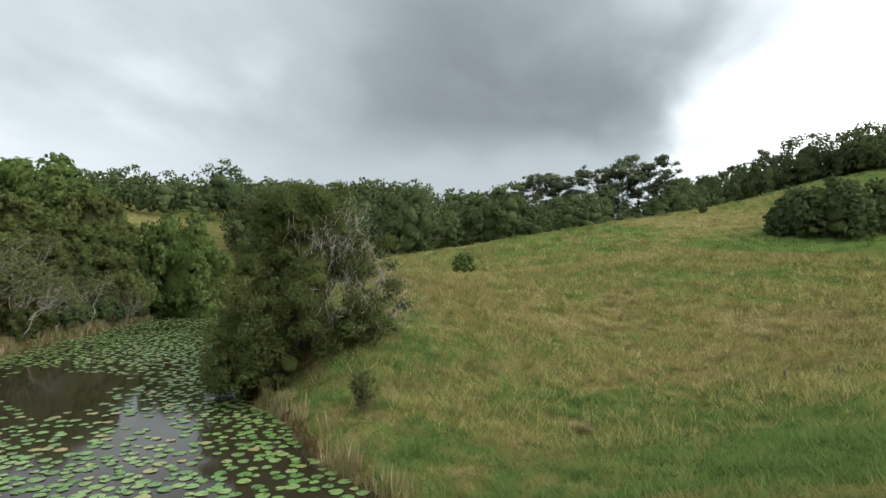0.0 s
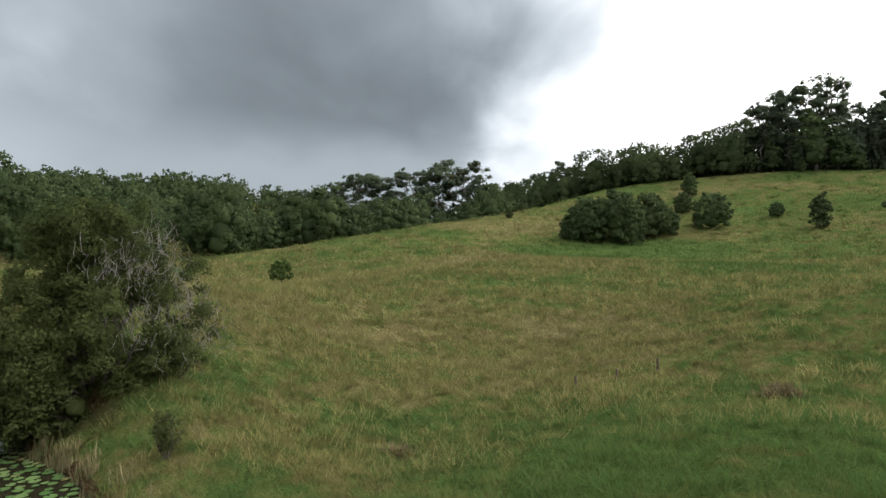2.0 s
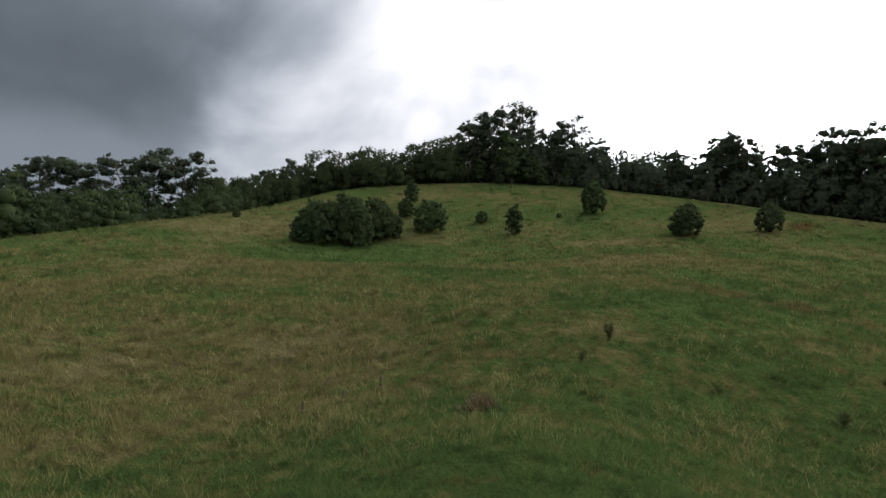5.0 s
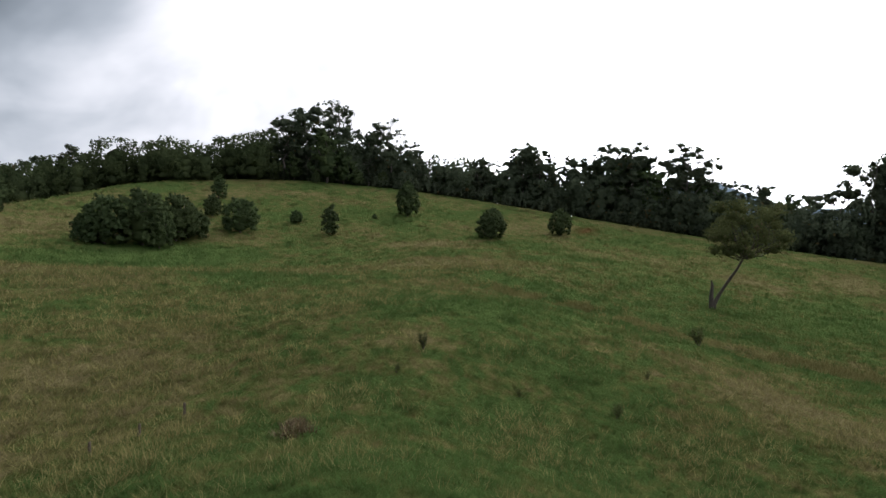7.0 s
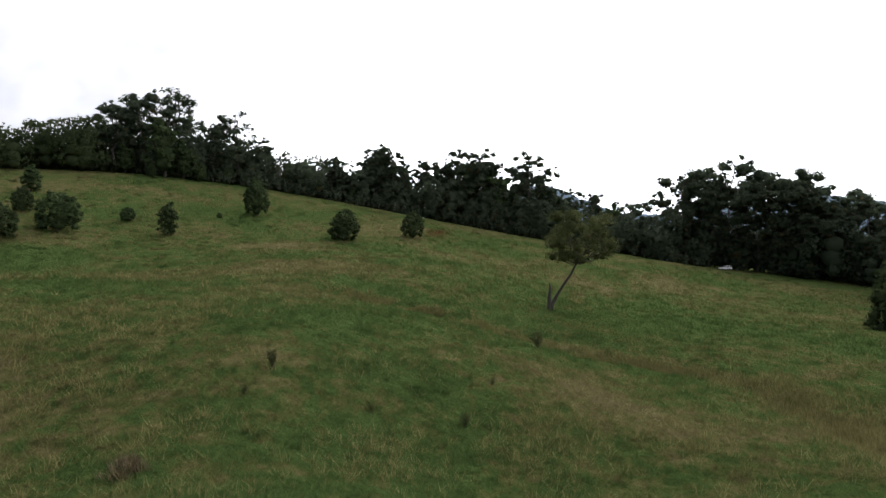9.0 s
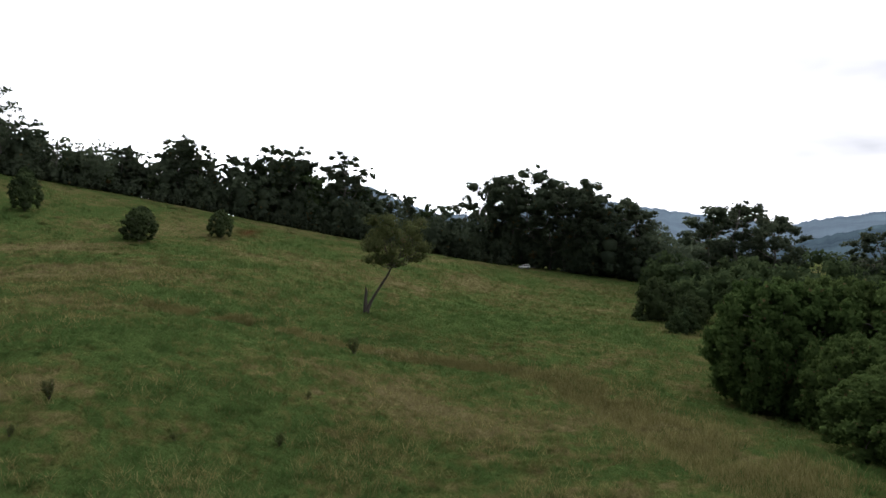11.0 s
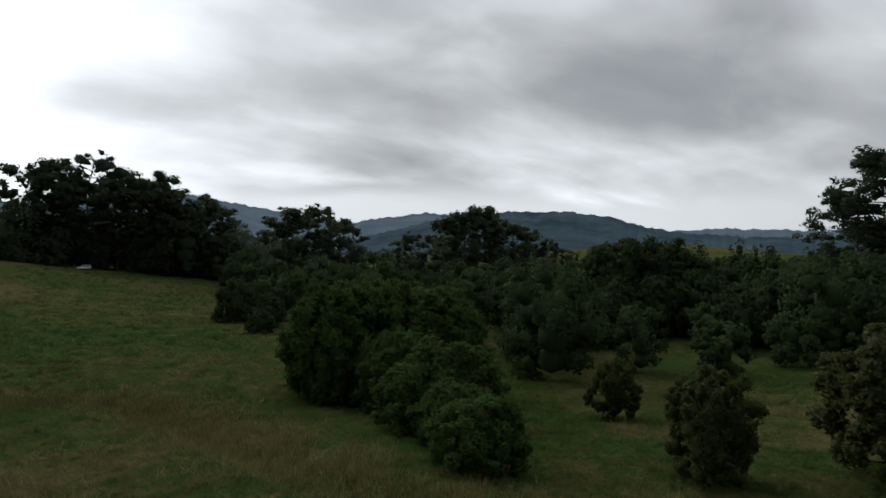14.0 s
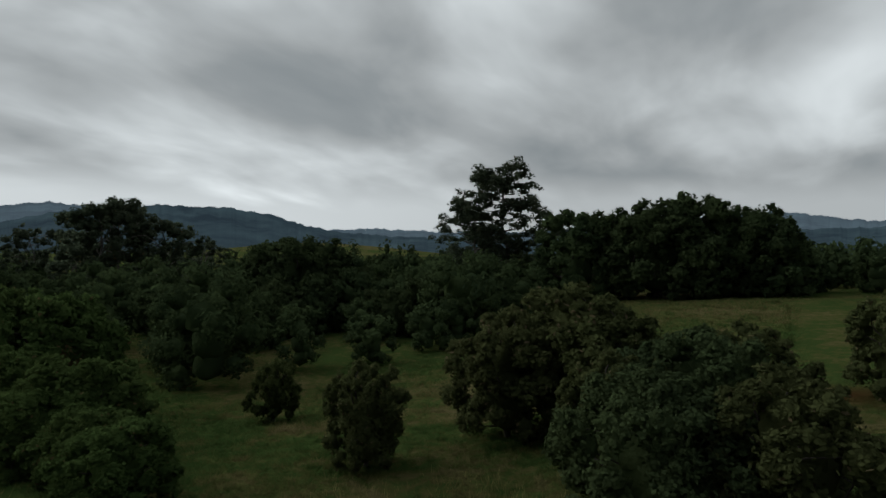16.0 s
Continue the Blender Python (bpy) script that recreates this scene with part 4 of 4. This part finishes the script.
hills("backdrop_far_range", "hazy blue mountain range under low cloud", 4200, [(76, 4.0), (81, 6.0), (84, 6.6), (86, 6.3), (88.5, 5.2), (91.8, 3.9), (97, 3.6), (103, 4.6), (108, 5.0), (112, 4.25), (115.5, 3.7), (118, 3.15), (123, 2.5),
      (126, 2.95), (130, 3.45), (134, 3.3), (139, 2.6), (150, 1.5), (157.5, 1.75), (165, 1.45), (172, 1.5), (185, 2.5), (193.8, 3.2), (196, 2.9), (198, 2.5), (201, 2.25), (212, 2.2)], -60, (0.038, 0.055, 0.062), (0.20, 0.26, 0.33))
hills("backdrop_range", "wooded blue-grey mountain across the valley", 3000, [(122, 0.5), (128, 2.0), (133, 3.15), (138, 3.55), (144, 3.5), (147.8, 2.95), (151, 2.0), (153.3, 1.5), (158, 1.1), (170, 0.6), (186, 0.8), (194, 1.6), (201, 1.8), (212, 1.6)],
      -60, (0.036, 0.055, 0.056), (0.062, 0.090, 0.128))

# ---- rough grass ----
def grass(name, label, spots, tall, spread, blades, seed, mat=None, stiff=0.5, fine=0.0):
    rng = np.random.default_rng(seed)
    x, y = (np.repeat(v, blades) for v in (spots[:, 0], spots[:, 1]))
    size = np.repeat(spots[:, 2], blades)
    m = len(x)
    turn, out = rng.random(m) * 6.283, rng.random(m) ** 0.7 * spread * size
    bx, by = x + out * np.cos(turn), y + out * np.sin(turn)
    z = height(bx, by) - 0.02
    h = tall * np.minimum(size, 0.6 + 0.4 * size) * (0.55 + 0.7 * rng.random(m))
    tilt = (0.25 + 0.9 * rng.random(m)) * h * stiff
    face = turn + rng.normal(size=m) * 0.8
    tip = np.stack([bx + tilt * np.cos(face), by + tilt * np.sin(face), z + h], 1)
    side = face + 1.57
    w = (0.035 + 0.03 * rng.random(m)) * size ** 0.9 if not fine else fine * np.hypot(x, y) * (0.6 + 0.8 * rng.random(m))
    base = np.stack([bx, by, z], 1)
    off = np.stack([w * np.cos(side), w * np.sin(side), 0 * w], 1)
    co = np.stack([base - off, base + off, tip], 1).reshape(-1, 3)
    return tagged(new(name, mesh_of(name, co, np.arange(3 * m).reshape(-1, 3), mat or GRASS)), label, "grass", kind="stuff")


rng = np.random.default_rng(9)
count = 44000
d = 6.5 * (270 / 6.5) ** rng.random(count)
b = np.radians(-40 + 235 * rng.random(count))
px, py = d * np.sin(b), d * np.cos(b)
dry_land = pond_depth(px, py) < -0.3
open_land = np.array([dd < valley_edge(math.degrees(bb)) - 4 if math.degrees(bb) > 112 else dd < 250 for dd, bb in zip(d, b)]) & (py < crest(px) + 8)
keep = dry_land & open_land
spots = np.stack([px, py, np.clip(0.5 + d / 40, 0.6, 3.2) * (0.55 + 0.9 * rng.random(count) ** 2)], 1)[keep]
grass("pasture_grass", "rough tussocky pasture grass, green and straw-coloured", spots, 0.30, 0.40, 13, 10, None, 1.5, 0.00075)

# tall straw grass along the gully
m = 11000
t = rng.random(m) * (len(GULLY) - 1)
i = t.astype(int)
way = np.array(GULLY, float)
px, py = (way[i] + (way[i + 1] - way[i]) * (t - i)[:, None] + rng.normal(size=(m, 2)) * np.where(i > 5, 2.2, 1.2)[:, None] + np.where((i > 5)[:, None], [-0.3, -2.8], [1.9, -0.5])).T
clump = wobble(px, py, 2.2, 8.0) > -0.35
px, py, m = px[clump], py[clump], int(clump.sum())
STRAW, n = material("straw_grass")
own = n.add("ShaderNodeNewGeometry").outputs["Random Per Island"]
lie = n.vmath("NORMALIZE", n.vmath("ADD", n.vmath("MULTIPLY", n.add("ShaderNodeNewGeometry").outputs["Normal"], (0.5, 0.5, 0.5)), (0, 0, 1)))
colour = n.ramp(own, (0.0, (0.150, 0.142, 0.048)), (0.5, (0.235, 0.212, 0.080)), (1.0, (0.325, 0.290, 0.120)))
leaf = n.add("ShaderNodeBsdfDiffuse", Color=colour, Normal=lie)
thin = n.add("ShaderNodeBsdfTranslucent", Color=colour)
n.add("ShaderNodeOutputMaterial", Surface=n.add("ShaderNodeMixShader", i0=0.35, i1=leaf.outputs[0], i2=thin.outputs[0]).outputs[0])
grass("gully_grass", "tall dry straw grass along the gully", np.stack([px, py, 0.8 + 0.6 * rng.random(m)], 1), 0.48, 0.5, 7, 11, STRAW, 0.8, 0.0006)

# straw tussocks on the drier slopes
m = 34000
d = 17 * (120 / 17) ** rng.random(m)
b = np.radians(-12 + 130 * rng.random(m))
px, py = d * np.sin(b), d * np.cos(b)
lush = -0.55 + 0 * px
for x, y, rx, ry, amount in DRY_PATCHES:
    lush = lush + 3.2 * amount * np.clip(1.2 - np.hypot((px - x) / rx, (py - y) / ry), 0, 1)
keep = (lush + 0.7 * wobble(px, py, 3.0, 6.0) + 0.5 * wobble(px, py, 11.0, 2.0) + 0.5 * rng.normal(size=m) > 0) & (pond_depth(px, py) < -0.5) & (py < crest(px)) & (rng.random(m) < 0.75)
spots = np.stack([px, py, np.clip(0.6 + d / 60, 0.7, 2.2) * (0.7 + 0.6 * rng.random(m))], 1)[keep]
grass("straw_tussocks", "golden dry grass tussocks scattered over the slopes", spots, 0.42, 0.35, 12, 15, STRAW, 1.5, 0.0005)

# reeds on the shore
REED, n = material("reed_leaf")
own = n.add("ShaderNodeNewGeometry").outputs["Random Per Island"]
lie = n.vmath("NORMALIZE", n.vmath("ADD", n.vmath("MULTIPLY", n.add("ShaderNodeNewGeometry").outputs["Normal"], (0.8, 0.8, 0.8)), (0, 0, 1)))
finish(n, n.ramp(own, (0.0, (0.065, 0.085, 0.030)), (0.35, (0.115, 0.115, 0.045)), (0.7, (0.165, 0.125, 0.060)), (1.0, (0.26, 0.205, 0.11))), 0.8, Normal=lie, Specular_IOR_Level=0.15)
m = 1800
py = 10.5 + 11.0 * rng.random(m)
px = np.where(py > 12.8, -1.75 - 0.60 * (py - 12.8), -1.75 + 0.12 * (12.8 - py)) - 0.25 + rng.normal(size=m) * 0.5
clump = wobble(px, py, 0.6, 2.0) > -0.05
px, py, m = px[clump], py[clump], int(clump.sum())
grass("reeds", "dry brown and green reeds along the pond shore", np.stack([px, py, 0.4 + 0.6 * rng.random(m) ** 2], 1), 0.62, 0.3, 14, 12, REED, 0.4, 0.0008)
m = 600
py = 24 + 32 * rng.random(m)
px = -24.0 - 0.1 * (py - 33) - 0.7 + rng.normal(size=m) * 0.6
grass("bank_sedge", "dull green sedge along the far pond bank", np.stack([px, py, 0.7 + 0.5 * rng.random(m)], 1), 0.5, 0.5, 14, 13, REED, 0.6, 0.0007)

# dead flattened tussocks
DEAD, n = material("dead_grass")
own = n.add("ShaderNodeNewGeometry").outputs["Random Per Island"]
finish(n, n.ramp(own, (0.0, (0.09, 0.065, 0.03)), (1.0, (0.20, 0.15, 0.07))), 0.9)
for x, y, s in [(18.1, 16.9, 1.6), (18.6, 17.3, 1.2), (4.5, 19.0, 1.0)]:
    k = rng.normal(size=(30, 2)) * 0.2 * s
    grass("dead_tussock", "dark dead grass tussock in the pasture", np.stack([x + k[:, 0], y + k[:, 1], 0.7 + 0.4 * rng.random(30)], 1), 0.3, 0.4, 22, 14, DEAD, 0.8, 0.0008)

# ---- fence posts ----
POST, n = material("weathered_post")
grain = n.noise(n.vmath("MULTIPLY", n.add("ShaderNodeTexCoord").outputs["Object"], (20, 20, 2)), 3.0, 5.0)
finish(n, n.ramp(grain, (0.3, (0.055, 0.042, 0.028)), (0.7, (0.12, 0.095, 0.062))), 0.9, grain, 0.5, 0.01)
for x, y, lean in [(14.0, 24.2, 3), (16.1, 24.1, -4), (18.7, 24.5, 2)]:
    r = np.random.default_rng(int(x))
    co, f = tube([(0, 0, -0.3), (0, 0, 0.4), (0.01, 0, 0.5), (0.01, 0.01, 0.55), (0.01, 0.01, 0.56)], [0.065, 0.06, 0.058, 0.05, 0.01], 9)
    post = tagged(new("fence_post", mesh_of("fence_post", co + r.normal(size=co.shape) * 0.004, f, POST)), "weathered grey wooden fence post in long grass", "fence post", "old fence posts")
    post.matrix_basis = Matrix.Translation((x, y, float(height(x, y)))) @ pose(0, 0, 0, lean, -lean)

# ---- white four-wheel drive at the wood edge ----
def paint(name, colour, rough, metal=0.0):
    m, n = material(name)
    dust = n.noise(n.add("ShaderNodeTexCoord").outputs["Object"], 4.0, 4.0)
    finish(n, n.mix(n.math("MULTIPLY", dust, 0.15), colour, (0.25, 0.2, 0.14)), rough, Metallic=metal)
    return m


WHITE, GLASS, RUBBER, STEEL, LAMP = (paint("white_car_paint", (0.78, 0.78, 0.76), 0.3), paint("dark_car_glass", (0.01, 0.012, 0.014), 0.05), paint("tyre_rubber", (0.02, 0.02, 0.02), 0.85),
                                     paint("wheel_steel", (0.35, 0.35, 0.36), 0.4, 0.9), paint("lamp_lens", (0.6, 0.6, 0.62), 0.1))


def prism(side, width, inset=0.0):
    """A body from its side outline (x, z), drawn in at the top edges."""
    bm = bmesh.new()
    ends = [[bm.verts.new((x, s * (width / 2 - (inset if k in top_corners(side) else 0)), z)) for k, (x, z) in enumerate(side)] for s in (-1, 1)]
    bm.faces.new(ends[0])
    bm.faces.new(ends[1][::-1])
    for k in range(len(side)):
        j = (k + 1) % len(side)
        bm.faces.new((ends[0][k], ends[1][k], ends[1][j], ends[0][j]))
    bmesh.ops.recalc_face_normals(bm, faces=bm.faces)
    bmesh.ops.bevel(bm, geom=bm.edges[:], offset=0.04, segments=2, affect="EDGES", profile=0.6)
    return bm


def top_corners(side):
    high = max(z for _, z in side)
    return [k for k, (_, z) in enumerate(side) if z > high - 0.1]


def from_bm(name, bm, mat):
    me = bpy.data.meshes.new(name)
    bm.to_mesh(me)
    bm.free()
    me.materials.append(mat)
    return me


def box(name, x, y, z, mat):
    bm = bmesh.new()
    bmesh.ops.create_cube(bm, size=1.0)
    bmesh.ops.scale(bm, vec=(x, y, z), verts=bm.verts)
    bmesh.ops.bevel(bm, geom=bm.edges[:], offset=min(x, y, z) * 0.2, segments=2, affect="EDGES")
    return from_bm(name, bm, mat)


def disc(name, r, w, mat):
    bm = bmesh.new()
    bmesh.ops.create_cone(bm, cap_ends=True, segments=24, radius1=r, radius2=r, depth=w)
    bmesh.ops.rotate(bm, matrix=Matrix.Rotation(radians(90), 3, "X"), verts=bm.verts)
    bmesh.ops.bevel(bm, geom=[e for e in bm.edges if e.calc_length() < r * 0.4], offset=w * 0.15, segments=2, affect="EDGES")
    return from_bm(name, bm, mat)


def car(x, y, turn):
    top = tagged(new("four_wheel_drive"), "white four-wheel drive parked below the wood edge", "car")
    top.matrix_basis = Matrix.Translation((x, y, float(height(x, y)))) @ Matrix.Rotation(turn, 4, "Z")
    body = part("body", from_bm("car_body", prism([(-2.3, 0.55), (2.35, 0.5), (2.4, 0.85), (2.25, 1.12), (1.05, 1.2), (-2.35, 1.2), (-2.4, 0.8)], 1.8), WHITE), top)
    part("cabin", from_bm("car_cabin", prism([(-2.3, 1.18), (1.15, 1.18), (0.55, 1.86), (-2.15, 1.9)], 1.66, 0.1), WHITE), top)
    for s in (-1, 1):
        for wx, ww in ((0.25, 0.75), (-0.75, 0.95), (-1.75, 0.8)):
            part("side_window", box("side_window", ww, 0.06, 0.42, GLASS), top).location = (wx, s * 0.80, 1.5)
        for wx in (-1.45, 1.5):
            wheel = part("wheel", disc("tyre", 0.4, 0.26, RUBBER), top)
            wheel.location = (wx, s * 0.82, 0.4)
            part("rim", disc("rim", 0.23, 0.28, STEEL), wheel)
        part("headlight", box("headlight", 0.08, 0.3, 0.16, LAMP), top).location = (2.38, s * 0.62, 0.92)
    shield = part("windscreen", box("windscreen", 0.05, 1.4, 0.72, GLASS), top)
    shield.matrix_basis = Matrix.Translation((0.9, 0, 1.52)) @ Matrix.Rotation(radians(-41), 4, "Y")
    part("bumper", box("bumper", 0.16, 1.75, 0.2, RUBBER), top).location = (2.42, 0, 0.58)
    part("roof_rack", box("roof_rack", 1.7, 1.3, 0.06, STEEL), top).location = (-0.9, 0, 1.96)


car(258.0, -48.9, radians(100))

# ---- water lilies ----
PAD, n = material("lily_pad")
own, each = n.add("ShaderNodeNewGeometry").outputs["Random Per Island"], n.add("ShaderNodeObjectInfo").outputs["Random"]
tone = n.math("FRACT", n.math("ADD", own, each))
vein = n.noise(n.add("ShaderNodeNewGeometry").outputs["Position"], 30.0, 3.0)
pad_colour = n.ramp(tone, (0.0, (0.055, 0.120, 0.030)), (0.5, (0.095, 0.180, 0.050)), (0.9, (0.150, 0.220, 0.075)), (1.0, (0.22, 0.17, 0.07)))
finish(n, n.mix(n.math("MULTIPLY", vein, 0.4), pad_colour, (0.05, 0.08, 0.03)), 0.35, vein, 0.2, 0.01)

rng = np.random.default_rng(20)
spots = []
cells = {}
for _ in range(40000):
    y = 3 + 55 * rng.random() ** 1.2
    x = -25.5 + 27 * rng.random()
    depth = float(pond_depth(x, y))
    if depth < 0.02:
        continue
    drift = float(wobble(x, y, 3.2, 4.0)) + 0.5 * float(wobble(x, y, 1.1, 7.0))
    hole = math.exp(-((x + 17) / 6) ** 2 - ((y - 23) / 6.5) ** 2)
    if rng.random() > 0.62 + 0.35 * drift - 0.8 * hole:
        continue
    r = 0.10 + 0.085 * rng.random()
    cx, cy = int(x // 0.4), int(y // 0.4)
    near = [p for i in (-1, 0, 1) for j in (-1, 0, 1) for p in cells.get((cx + i, cy + j), ())]
    if any((p[0] - x) ** 2 + (p[1] - y) ** 2 < (0.86 * (p[2] + r)) ** 2 for p in near):
        continue
    cells.setdefault((cx, cy), []).append((x, y, r))
    spots.append((x, y, r, rng.random() * 6.28))


def pad_points(r, turn, k):
    """A round leaf with its slit, edges a little raised."""
    q = np.linspace(0.16, 6.12, 11) + turn
    rim = np.stack([r * np.cos(q) * (1 + 0.05 * np.sin(3 * q + k)), r * np.sin(q), 0.006 + 0.008 * np.sin(2 * q + k)], 1)
    return np.concatenate([[[0, 0, 0.004]], rim])


PAD_F = np.array([(0, k, k + 1) for k in range(1, 11)])
lilies = tagged(new("water_lilies"), "bed of green round water lily pads on the pond", "water lilies")
spots.sort(key=lambda p: p[0] ** 2 + p[1] ** 2)
shapes = [mesh_of("lily_pad", pad_points(1.0, 0, k) * [1, 1, 6.0], PAD_F, PAD) for k in range(4)]
for k, (x, y, r, turn) in enumerate(spots[:280]):
    pad = part("lily_pad", shapes[k % 4], lilies)
    pad.matrix_basis = Matrix.Translation((x, y, 0.012)) @ Matrix.Rotation(turn, 4, "Z") @ Matrix.Diagonal((r, r, 0.16, 1))
rest = [(pad_points(r, turn, k) + [x, y, 0.012], PAD_F) for k, (x, y, r, turn) in enumerate(spots[280:])]
tagged(part("lily_pads", mesh_of("lily_pads", *join(rest), PAD), lilies), kind="stuff")
